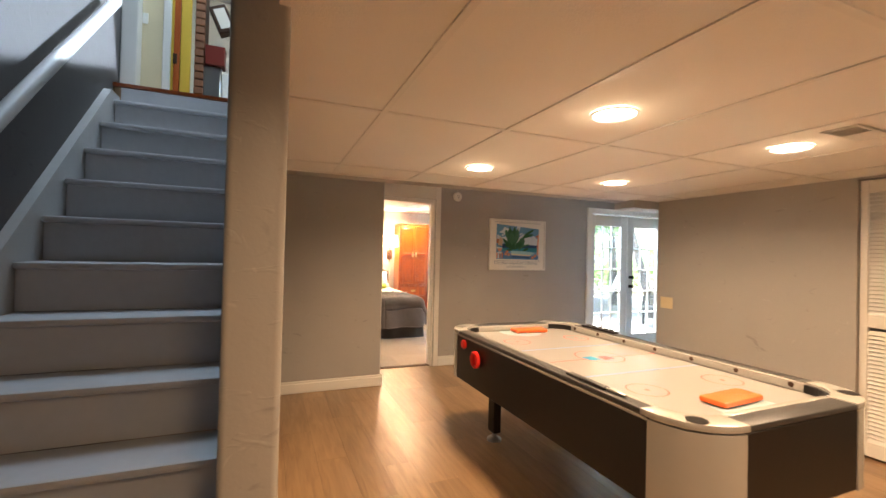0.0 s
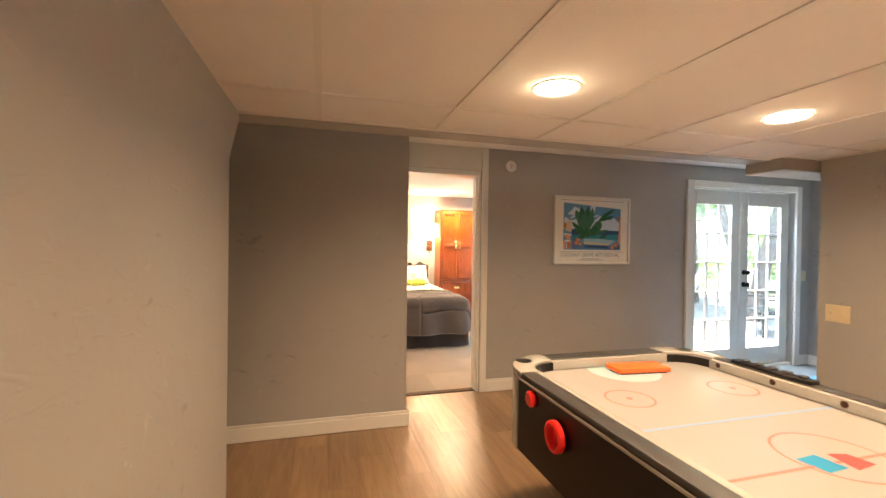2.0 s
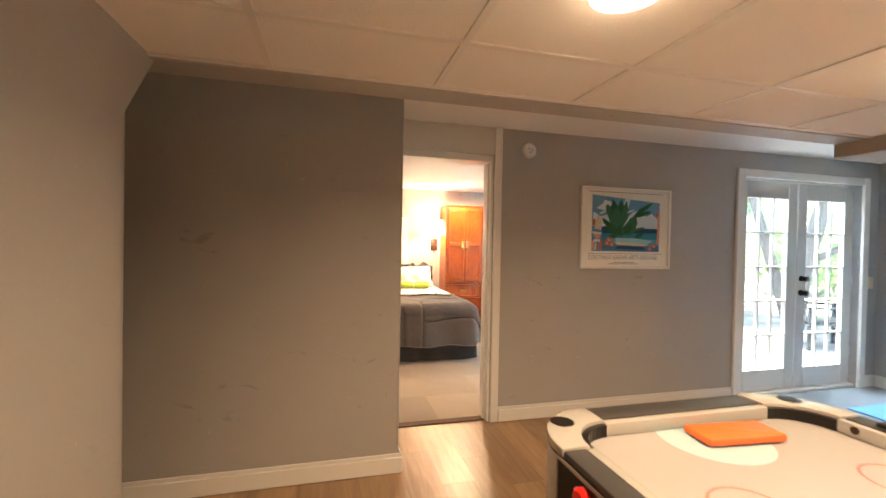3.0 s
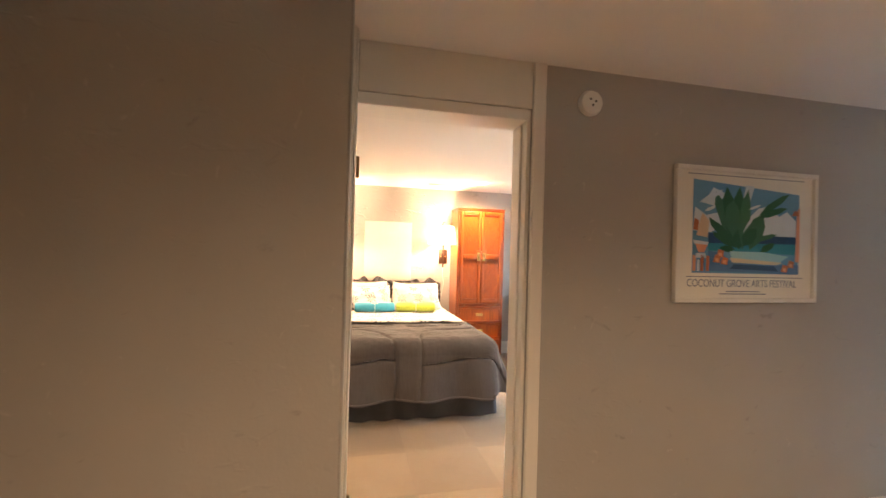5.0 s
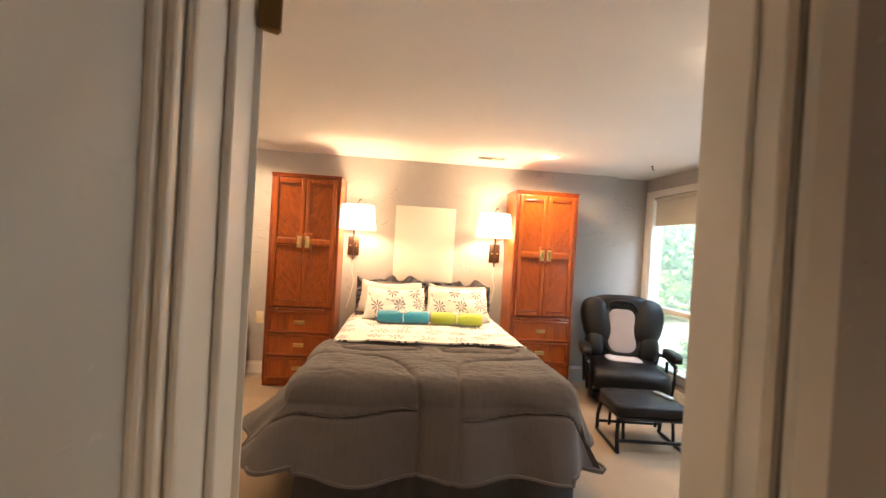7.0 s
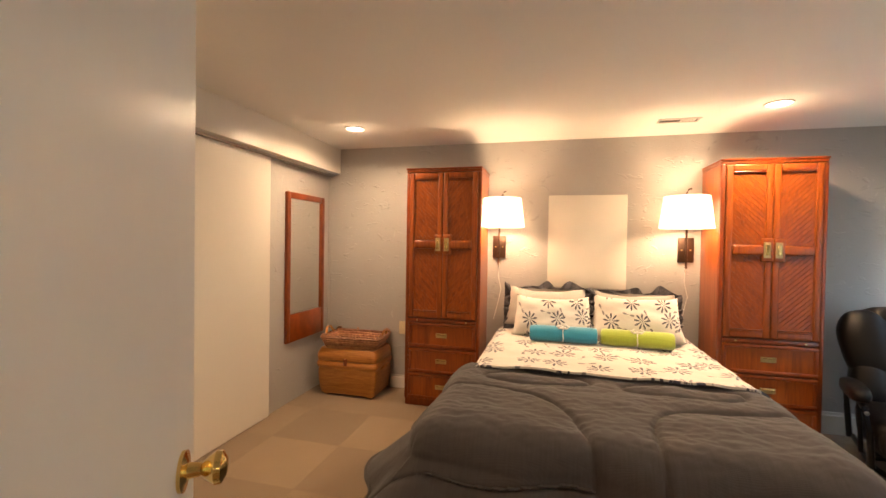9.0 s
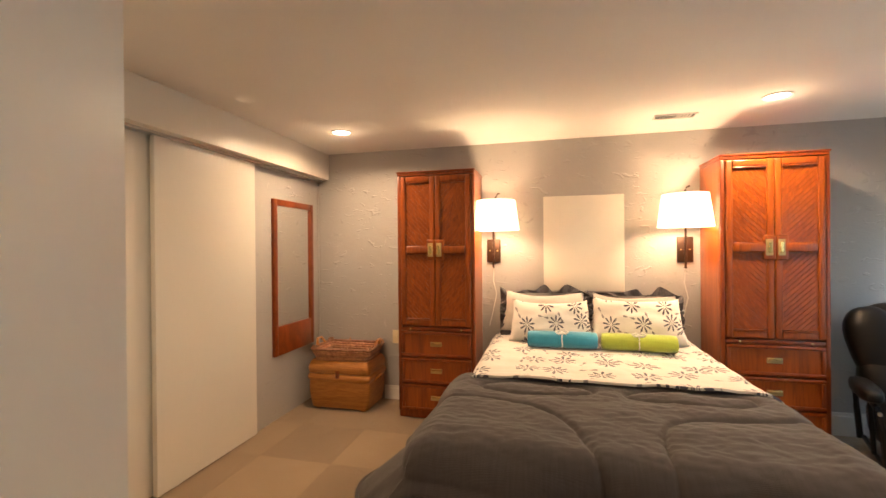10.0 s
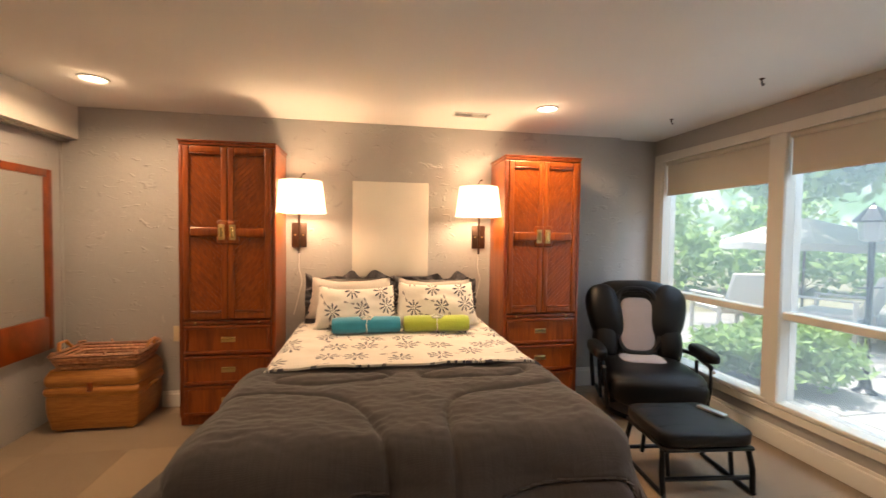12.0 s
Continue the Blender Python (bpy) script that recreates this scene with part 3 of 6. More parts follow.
# ---- structure: stairs ----
RISE, RUN, TOPY = 0.2097, 0.2245, 3.58
stairs = thing("staircase", "grey painted wooden staircase with worn treads", "stairs", (-0.45, 1.0, 0))
stairs["kind"] = "structure"
for k in range(1, 13):
    ny = 2.472 - RUN * (11 - k) if k < 12 else TOPY - 1.0
    z = RISE * k if k < 12 else 2.462
    if k < 12:
        part("tread", B(-0.455, 0.415, ny - 0.028, min(ny + RUN + 0.01, 2.575), z - 0.03, z, 0.012, 2), "stair", stairs)
    part("riser", B(-0.45, 0.413, ny, ny + 0.018, RISE * (k - 1) + 0.001, z - 0.031, 0.001), "stair", stairs)
bm = bmesh.new()
for x0, x1 in ((-0.499, -0.456),):
    y0 = 2.472 - RUN * 10
    pts = [(y0 - 0.12, 0.0), (y0 + 0.25, 0.0), (TOPY - 1.0, RISE * 10.6), (TOPY - 1.0, 2.36), (TOPY - 1.16, 2.36), (y0 - 0.12, 0.26)]
    f0 = [bm.verts.new((x0, y, z)) for y, z in pts]
    f1 = [bm.verts.new((x1, y, z)) for y, z in pts]
    bm.faces.new(f0), bm.faces.new(f1)
    for i in range(6):
        bm.faces.new((f0[i], f0[(i + 1) % 6], f1[(i + 1) % 6], f1[i]))
bmesh.ops.recalc_face_normals(bm, faces=bm.faces)
part("stringer", bm, "stringer", stairs, "pale painted stringer", False)
rail = thing("handrail", "pale grey painted round handrail on wall brackets", "handrail", (-0.86, 2.0, 1.84))
part("rail", tube(bmesh.new(), [(0, -1.2, -1.27), (0, -0.6, -0.71), (0, 0.4, 0.23), (0, 1.3, 1.05)], 0.03, 12), "stringer", rail)
for y in (-0.6, 0.9):
    part("bracket", tube(bmesh.new(), [(-0.09, y, y * 0.93 - 0.24), (-0.03, y, y * 0.93 - 0.24), (0, y, y * 0.93 - 0.16)], 0.008, 8), "steel", rail)

# upper hall glimpsed at the head of the stairs
setting("floor_hall", B(-1.1, 3.0, 3.60, 7.2, 2.32, 2.455), "plank", "wood floor of the upper hall", "floor")
setting("trim_hall_edge", B(-0.949, -0.03, 3.58, 3.60, 2.437, 2.462), "cherrydark", "dark wooden edge at the top step", "trim")
setting("wall_hall_back", B(-1.1, 3.0, 7.1, 7.2, 2.46, 5.0), "mat", "cream wall of the upper hall", "wall")
setting("wall_hall_east", B(2.9, 3.0, 3.6, 7.1, 2.46, 5.0), "mat", "cream wall of the upper hall", "wall")
setting("wall_hall_west", B(-1.1, -0.95, 4.751, 7.1, 2.46, 5.0), "mat", "cream wall of the upper hall", "wall")
setting("wall_hall_stub", B(-0.846, -0.712, 3.80, 3.90, 2.456, 4.99), "bone", "warm cream wall end in the upper hall", "wall")
setting("trim_hall_door", B(-0.948, -0.847, 3.70, 3.82, 2.456, 4.6, 0.006), "white", "white door casing at the stair head", "trim")
setting("trim_hall_white", B(-0.711, -0.660, 3.78, 3.88, 2.456, 4.6, 0.006), "white", "white door casing in the upper hall", "trim")
yd = thing("yellow_door", "bright yellow painted door standing open", "door", (-0.60, 3.80, 2.455))
part("leaf", B(0.002, 0.070, 0, 0.04, 0.01, 2.05, 0.004), "yellow", yd)
part("edge", B(-0.040, 0.000, -0.004, 0.04, 0.01, 2.05, 0.003), "orangewood", yd, "orange brown wooden door edge")
part("stop", B(-0.058, -0.042, -0.002, 0.04, 0.01, 2.05, 0.002), "yellow", yd)
part("latch", B(-0.044, -0.016, -0.010, -0.0045, 0.28, 0.36, 0.002), "bronze", yd)
switch_spot = thing("hall_switch", "small ivory switch plate in the upper hall", "light switch", (-0.83, 3.799, 3.04))
part("plate", B(-0.014, 0.022, -0.006, 0, -0.04, 0.04, 0.002), "mat", switch_spot)
part("toggle", B(0.0, 0.008, -0.012, -0.0065, -0.006, 0.012, 0.001), "mat", switch_spot)
chimney = tagged(link("brick_column", B(-0.522, -0.462, 4.004, 4.20, 2.456, 4.99), "gap"), "narrow brown brick column in the upper hall", "column", kind="structure")
first = None
for i in range(24):
    if first is None:
        first = o = link("brick", B(0, 0.068, 0, 0.06, 0, 0.052, 0.004), "brick")
    else:
        o = first.copy()
        scene.collection.objects.link(o)
    o.parent, o.location = chimney, (-0.527, 3.955, 2.462 + 0.062 * i)
art = thing("wall_sculpture", "dark angular wooden boxes on a grey stand", "sculpture", (-0.36, 3.95, 2.455))
bm = B(-0.07, 0.06, 0, 0.10, -0.11, 0.11, 0.006)
bmesh.ops.rotate(bm, verts=bm.verts, matrix=Matrix.Rotation(radians(-24), 3, "Y"))
bmesh.ops.translate(bm, verts=bm.verts, vec=(0.03, 0, 0.78))
part("tilted_box", bm, "bronze", art, "tilted open box")
bm = B(-0.045, 0.04, -0.004, -0.001, -0.08, 0.08)
bmesh.ops.rotate(bm, verts=bm.verts, matrix=Matrix.Rotation(radians(-24), 3, "Y"))
bmesh.ops.translate(bm, verts=bm.verts, vec=(0.03, 0, 0.78))
part("box_lining", bm, "outfab", art, "pale lining")
part("body", B(-0.09, 0.055, -0.02, 0.10, 0.375, 0.535, 0.006), "redwood", art, "dark red box")
part("stand", B(-0.10, 0.03, 0.0, 0.12, 0.0, 0.37, 0.01), "steel", art, "grey metal stand")
part("stand_leaf", B(0.035, 0.10, 0.01, 0.05, 0.0, 0.33, 0.006), "white", art, "white leaning panel")

# ---- structure: bedroom ----
bm = bmesh.new()
box(bm, -1.5, 3.64, 8.525, 8.70, 0, 2.19)
box(bm, 3.64, 4.20, 8.59, 8.70, 0, 2.19)
setting("wall_bedroom_back", bm, "bedwall", "grey troweled plaster wall behind the bed", "wall")
bm = bmesh.new()
box(bm, -0.86, -0.70, 7.50, 8.525, 0, 2.19)
setting("wall_bedroom_west", bm, "bedwall", "grey troweled plaster wall beside the closet", "wall")
setting("wall_closet_back", B(-1.5, -1.4, 4.9, 8.6, 0, 2.19), "bedwall", "plain wall at the back of the closet", "wall")
setting("wall_closet_end", B(-0.86, -0.73, 4.9, 5.6, 0, 2.19), "bedwall", "plain wall at the end of the closet", "wall")
setting("soffit", B(-0.86, -0.582, 4.9, 8.524, 1.955, 2.189, 0.003), "cream", "cream boxed soffit over the closet doors", "soffit")
setting("trim_soffit_track", B(-0.695, -0.64, 5.6, 8.52, 1.940, 1.9545), "steel", "grey sliding door track", "trim")
WX = 4.03
bm = bmesh.new()
box(bm, WX, WX + 0.15, 4.9, 8.6, 0, 0.255)
box(bm, WX, WX + 0.15, 4.9, 8.6, 2.035, 2.19)
box(bm, WX, WX + 0.15, 4.9, 5.3, 0.255, 2.035)
box(bm, WX, WX + 0.15, 8.50, 8.6, 0.255, 2.035)
setting("wall_bedroom_east", bm, "bedwall", "grey wall around the large windows", "wall")
setting("ceiling_bedroom", B(-1.5, 4.2, 4.9, 8.7, 2.19, 2.28), "ceiling", "smooth white plaster ceiling of the bedroom", "ceiling")
setting("floor_bedroom", B(-1.5, 4.2, 4.86, 8.7, -0.12, -0.004), "carpet", "tan carpet tiles of the bedroom", "floor")
board("baseboard_bed_back", -0.05, 0.26, 8.503, 8.524, 0.10)
board("baseboard_bed_right", 3.12, 4.02, 8.503, 8.524, 0.14)
board("baseboard_bed_east", 4.0, 4.029, 4.95, 8.5, 0.112)
setting("trim_wall_corner", B(-0.699, -0.688, 8.508, 8.524, 0, 1.94), "bedwall", "thin corner bead", "trim")

# windows in the east wall: three lights above three, with roller blinds
def window(name, y0, y1, blind):
    w = thing(name, "large white framed window with a lower pane", "window", (WX, (y0 + y1) / 2, 0.255))
    w["kind"] = "structure"
    a, b = y0 - (y0 + y1) / 2, y1 - (y0 + y1) / 2
    part("sill", B(-0.03, 0.12, a, b, 0.0, 0.03, 0.006), "cream", w, "", False)
    for p, q in ((a, a + 0.05), (b - 0.05, b)):
        part("jamb", B(-0.012, 0.12, p, q, 0.03, 1.75, 0.004), "cream", w, "", False)
    part("head", B(-0.012, 0.12, a, b, 1.75, 1.78, 0.004), "cream", w, "", False)
    part("rail", B(0.0, 0.1, a + 0.05, b - 0.05, 0.555, 0.605, 0.006), "cream", w, "", False)
    for z0, z1 in ((0.03, 0.555), (0.605, 1.75)):
        g = part("pane", B(0.06, 0.064, a + 0.05, b - 0.05, z0, z1), "glass", w, "", False)
        g.visible_shadow = False
    bl = thing("roller_blind", "cream roller blind pulled a short way down", "blind", (WX + 0.025, (y0 + y1) / 2, 1.98), group="window blinds")
    part("fabric", B(-0.001, 0.001, a + 0.055, b - 0.055, blind - 1.98, -0.02), "blind", bl, "", False)
    part("roller", tube(bmesh.new(), [(0, a + 0.052, -0.01), (0, b - 0.052, -0.01)], 0.022, 14), "blind", bl)
    part("hem", B(-0.004, 0.004, a + 0.055, b - 0.055, blind - 1.995, blind - 1.98, 0.002), "blind", bl, "", False)


window("window_1", 7.39, 8.50, 1.70)
window("window_2", 6.30, 7.38, 1.735)
window("window_3", 5.30, 6.29, 1.735)
bm = bmesh.new()
box(bm, WX - 0.022, WX - 0.002, 5.25, 8.56, 1.985, 2.05, 0.004)
box(bm, WX - 0.024, WX - 0.013, 7.33, 7.44, 0.25, 1.984, 0.003)
box(bm, WX - 0.024, WX - 0.013, 6.24, 6.35, 0.25, 1.984, 0.003)
box(bm, WX - 0.022, WX - 0.002, 8.47, 8.56, 0.25, 1.984, 0.003)
box(bm, WX - 0.03, WX - 0.002, 5.25, 8.56, 0.20, 0.252, 0.004)
setting("trim_window", bm, "cream", "cream painted window casing and mullions", "trim")

# french doors
fd = thing("door_french", "pair of white french doors with fifteen panes each", "door", (4.98, 4.83, 0.0))
fd["kind"] = "structure"
for s, xa, xb in ((-1, -0.722, -0.004), (1, 0.004, 0.722)):
    leaf = part("door_leaf", B(xa, xa + 0.115, -0.022, 0.022, 0.03, 1.955, 0.004), "doorgloss", fd, "white glazed door leaf", False)
    part("stile", B(xb - 0.115, xb, -0.022, 0.022, 0.03, 1.955, 0.004), "doorgloss", leaf, "", False)
    part("top_rail", B(xa + 0.115, xb - 0.115, -0.022, 0.022, 1.80, 1.955, 0.003), "doorgloss", leaf, "", False)
    part("bottom_rail", B(xa + 0.115, xb - 0.115, -0.022, 0.022, 0.03, 0.22, 0.003), "doorgloss", leaf, "", False)
    gw, gh = (xb - xa - 0.23) / 3, 1.58 / 5
    for i in range(1, 3):
        part("muntin", B(xa + 0.115 + gw * i - 0.008, xa + 0.115 + gw * i + 0.008, -0.016, 0.016, 0.22, 1.80, 0.003), "doorgloss", leaf, "", False)
    for j in range(1, 5):
        part("muntin", B(xa + 0.115, xb - 0.115, -0.0165, 0.0165, 0.22 + gh * j - 0.008, 0.22 + gh * j + 0.008, 0.003), "doorgloss", leaf, "", False)
    for i in range(3):
        for j in range(5):
            g = part("pane", B(xa + 0.115 + gw * i + 0.008, xa + 0.115 + gw * (i + 1) - 0.008, -0.002, 0.002, 0.22 + gh * j + 0.008, 0.22 + gh * (j + 1) - 0.008), "doorglass", leaf, "", False)
            g.visible_shadow = False
    for z in (0.3, 1.0, 1.7):
        hx = xa - 0.004 if s < 0 else xb - 0.006
        part("hinge", B(hx, hx + 0.01, -0.034, -0.022, z, z + 0.09, 0.002), "steel", leaf)
for z, r in ((1.06, 0.026), (0.925, 0.028)):
    part("lock", lathe(bmesh.new(), [(r, -0.022), (r, -0.034), (r * 0.4, -0.036), (r * 0.4, -0.055), (r * 0.9, -0.06), (r * 0.9, -0.08), (0.001, -0.085)], 16, (0.06, 0, z), "y"), "blackmetal", fd, "dark metal door knob")
bm = bmesh.new()
box(bm, 4.165, 4.252, 4.72, 4.748, 0, 2.035, 0.005)
box(bm, 5.708, 5.785, 4.72, 4.748, 0, 2.035, 0.005)
box(bm, 4.252, 5.708, 4.722, 4.7475, 1.962, 2.033, 0.004)
box(bm, 4.252, 5.708, 4.76, 4.90, -0.01, 0.028, 0.004)
setting("trim_french_door", bm, "white", "white casing of the french doors", "trim")

# closet with louvred bifold door
lv = thing("louvre_door", "white louvred bifold closet door", "door", (3.93, 1.248, 0.0))
for y0, y1 in ((-0.45, -0.005), (0.005, 0.432)):
    lf = part("leaf", B(-0.016, 0.016, y0, y0 + 0.045, 0.02, 1.92, 0.003), "white", lv, "", False)
    part("stile", B(-0.016, 0.016, y1 - 0.045, y1, 0.02, 1.92, 0.003), "white", lf, "", False)
    for z0, z1 in ((0.02, 0.12), (0.90, 0.99), (1.83, 1.92)):
        part("rail", B(-0.016, 0.016, y0 + 0.045, y1 - 0.045, z0, z1, 0.003), "white", lf, "", False)
    slat = None
    for z0, z1 in ((0.12, 0.90), (0.99, 1.83)):
        n = int((z1 - z0) / 0.028)
        for i in range(n):
            if slat is None:
                bm = B(-0.018, 0.018, y0 + 0.045, y1 - 0.045, -0.003, 0.003)
                bmesh.ops.rotate(bm, verts=bm.verts, matrix=Matrix.Rotation(radians(-50), 3, "Y"))
                slat = part("slat", bm, "white", lf, "", False)
                slat.location = (0, 0, z0 + 0.014)
            else:
                o = slat.copy()
                scene.collection.objects.link(o)
                o.location = (0, 0, z0 + 0.014 + 0.028 * i)

# sliding closet doors
for nm, x, y0, y1 in (("front", -0.680, 6.82, 7.615), ("back", -0.722, 6.05, 6.90), ("far", -0.680, 5.4, 6.12)):
    sd = thing("sliding_door", "plain cream sliding closet door panel", "door", (x, (y0 + y1) / 2, 0.0), group="closet doors")
    h = (y1 - y0) / 2
    part("panel", B(-0.016, 0.016, -h, h, 0.012, 1.965, 0.002), "cream", sd, "", False)
    part("roller", B(-0.006, 0.006, -h + 0.1, -h + 0.16, 0.0, 0.012), "steel", sd)
# bedroom door standing open into the room
bd = thing("door_bedroom", "glossy white flush door standing open with brass knobs", "door", (1.150, 4.905, 0.0), math.degrees(math.atan2(0.53, -0.325)))
bd["kind"] = "structure"
part("door_leaf", B(0.0, 0.64, -0.0, 0.035, 0.012, 1.925, 0.002), "doorgloss", bd, "", False)
prof = [(0.029, 0.0), (0.029, -0.005), (0.012, -0.009), (0.009, -0.026), (0.017, -0.035), (0.024, -0.045), (0.023, -0.054), (0.012, -0.060), (0.001, -0.061)]
part("door_knob", lathe(bmesh.new(), prof, 20, (0.575, 0, 0.995), "y"), "goldbrass", bd, "polished brass knob")
part("door_knob", lathe(bmesh.new(), [(r, 0.035 - h) for r, h in prof], 20, (0.575, 0, 0.995), "y"), "goldbrass", bd, "polished brass knob")
part("latch_plate", B(0.640, 0.642, 0.006, 0.029, 0.96, 1.03), "goldbrass", bd)
for z in (0.2, 1.665):
    part("hinge", B(-0.010, 0.006, -0.024, 0.010, z, z + 0.095, 0.003), "oldbrass", bd)

# ---- game room things ----


def downlight(x, y, z, r, group):
    d = thing("recessed_downlight", "round recessed ceiling light, switched on", "ceiling light", (x, y, z), group=group)
    part("trim_ring", lathe(bmesh.new(), [(r, 0.0), (r + 0.014, -0.001), (r + 0.014, -0.006), (r + 0.004, -0.008), (r, -0.004)], 32, caps=False), "white", d)
    part("diffuser", lathe(bmesh.new(), [(r, -0.001), (r * 0.7, -0.003), (0.001, -0.004)], 32), "bulb", d, "glowing white diffuser")


for x, y in GAME_LIGHTS:
    downlight(x, y, 1.9438, 0.085, "game room downlights")
for x, y in BED_LIGHTS:
    downlight(x, y, 2.189, 0.062, "bedroom downlights")


def ceiling_vent(at, w, d, turn=0):
    v = thing("ceiling_vent", "white metal ceiling vent with slats", "vent", at, turn)
    bm = bmesh.new()
    for a in ((-w, w, -d, -d + 0.012), (-w, w, d - 0.012, d), (-w, -w + 0.012, -d + 0.012, d - 0.012), (w - 0.012, w, -d + 0.012, d - 0.012)):
        box(bm, *a, -0.008, 0, 0.002)
    part("frame", bm, "white", v, "", False)
    part("backing", B(-w + 0.012, w - 0.012, -d + 0.012, d - 0.012, -0.0015, -0.0005), "black", v, "", False)
    for i in range(int(2 * w / 0.02) - 2):
        x = -w + 0.024 + 0.02 * i
        bm = B(-0.006, 0.006, -d + 0.012, d - 0.012, -0.0008, 0.0008)
        bmesh.ops.rotate(bm, verts=bm.verts, matrix=Matrix.Rotation(radians(-40 if x < 0 else 40), 3, "Y"))
        bmesh.ops.translate(bm, verts=bm.verts, vec=(x, 0, -0.005))
        part("slat", bm, "white", v, "", False)


ceiling_vent((2.60, 1.13, 1.946), 0.16, 0.07)
ceiling_vent((2.18, 8.10, 2.189), 0.13, 0.05)

sm = thing("smoke_detector", "round white smoke alarm on the wall", "smoke alarm", (2.176, 4.749, 2.037))
part("body", lathe(bmesh.new(), [(0.055, 0), (0.058, -0.012), (0.05, -0.03), (0.035, -0.034), (0.001, -0.035)], 28, axis="y"), "white", sm)
for dx, dz in ((-0.012, 0.012), (0.014, 0.004), (0.0, -0.014)):
    part("vent_hole", lathe(bmesh.new(), [(0.005, -0.034), (0.005, -0.0365), (0.001, -0.0366)], 10, (dx, 0, dz), "y"), "charcoal", sm)

# framed poster
pf = thing("framed_poster", "white framed poster of palms by the sea", "picture", (3.046, 4.748, 1.475))
w, h = 0.42, 0.325
bm = bmesh.new()
for a in ((-w, w, h - 0.022, h), (-w, w, -h, -h + 0.022), (-w, -w + 0.022, -h + 0.022, h - 0.022), (w - 0.022, w, -h + 0.022, h - 0.022)):
    box(bm, a[0], a[1], -0.028, 0, a[2], a[3], 0.003)
part("frame", bm, "white", pf, "glossy white frame", False)
part("mat", B(-w + 0.022, w - 0.022, -0.012, -0.004, -h + 0.022, h - 0.022), "mat", pf, "", False)
INK = {k: plain("print_" + k, c, 0.4, vary=0.15, grain=25, bump=0) for k, c in {"sky": (0.12, 0.30, 0.52), "sea": (0.02, 0.24, 0.36), "palm": (0.015, 0.12, 0.05), "sand": (0.66, 0.52, 0.38), "rust": (0.50, 0.16, 0.07), "cloud": (0.62, 0.70, 0.78), "line": (0.20, 0.22, 0.28), "deep": (0.012, 0.07, 0.20), "lagoon": (0.30, 0.55, 0.62), "table": (0.07, 0.18, 0.40), "leafy": (0.04, 0.17, 0.09), "peach": (0.72, 0.33, 0.20)}.items()}


def flat(points, y, mat, name, parent):
    bm = bmesh.new()
    a = [bm.verts.new((x, y, z)) for x, z in points]
    b = [bm.verts.new((x, y + 0.0004, z)) for x, z in points]
    bm.faces.new(a), bm.faces.new(b)
    for i in range(len(points)):
        bm.faces.new((a[i], a[(i + 1) % len(a)], b[(i + 1) % len(a)], b[i]))
    bmesh.ops.recalc_face_normals(bm, faces=bm.faces)
    return part(name, bm, mat, parent, "", False)


ax0, ax1, az0, az1 = -0.318, 0.315, -0.185, 0.262


def inked(depth, ink, name, *pts):
    """A printed patch; points in hundredths across and up the picture."""
    flat([(ax0 + (ax1 - ax0) * x / 100, az0 + (az1 - az0) * z / 100) for x, z in pts], -0.0128 - 0.0003 * depth, INK[ink], name, pf)


def frond(depth, x0, z0, x1, z1, wide, ink="palm"):
    dx, dz = x1 - x0, z1 - z0
    n = math.hypot(dx, dz)
    nx, nz = -dz / n * wide, dx / n * wide
    inked(depth, ink, "printed_frond", (x0, z0), (x0 + dx * 0.35 + nx, z0 + dz * 0.35 + nz), (x0 + dx * 0.8 + nx * 0.8, z0 + dz * 0.8 + nz * 0.8), (x1, z1), (x0 + dx * 0.7 - nx * 0.7, z0 + dz * 0.7 - nz * 0.7), (x0 + dx * 0.3 - nx * 0.8, z0 + dz * 0.3 - nz * 0.8))


for z in (-0.205, 0.285):
    flat([(ax0 - 0.03, z), (ax1 + 0.03, z), (ax1 + 0.03, z + 0.004), (ax0 - 0.03, z + 0.004)], -0.0126, INK["line"], "printed_rule", pf)
inked(0, "sky", "printed_sky", (0, 0), (100, 0), (100, 90), (0, 100))
inked(1, "cloud", "printed_cloud", (40, 42), (97, 42), (97, 60), (88, 70), (80, 64), (72, 76), (60, 72), (52, 62), (42, 66))
inked(1, "cloud", "printed_cloud", (0, 45), (16, 44), (30, 52), (24, 66), (12, 62), (2, 70))
inked(1, "cloud", "printed_cloud", (6, 76), (20, 72), (30, 86), (18, 92), (14, 84))
inked(1, "cloud", "printed_cloud", (44, 72), (50, 70), (56, 96), (48, 97))
inked(2, "sea", "printed_sea", (14, 24), (97, 22), (97, 42), (14, 43))
inked(3, "deep", "printed_sea", (14, 32), (97, 34), (97, 42), (14, 43))
inked(3, "lagoon", "printed_lagoon", (34, 24), (66, 24), (90, 20), (80, 12), (36, 14))
inked(4, "sand", "printed_beach", (34, 17), (84, 13), (78, 10), (36, 12))
inked(4, "table", "printed_table", (14, 2), (100, 0), (100, 11), (70, 10), (36, 12), (26, 22), (14, 24))
inked(5, "deep", "printed_cloth", (34, 5), (80, 3), (76, 9), (38, 10))
for k, (x0, z0, x1, z1, wide) in enumerate(((42, 26, 20, 88, 7), (42, 26, 30, 94, 8), (43, 26, 42, 95, 7), (45, 26, 50, 92, 6), (40, 28, 14, 60, 5), (40, 28, 17, 45, 4), (52, 26, 64, 66, 9), (60, 64, 90, 90, 4), (60, 62, 88, 74, 4), (56, 36, 78, 44, 3), (38, 26, 24, 28, 4), (46, 30, 58, 50, 7), (36, 40, 36, 80, 8), (62, 24, 76, 34, 4))):
    frond(6 + k * 0.4, x0, z0, x1, z1, wide, "palm" if k % 3 else "leafy")
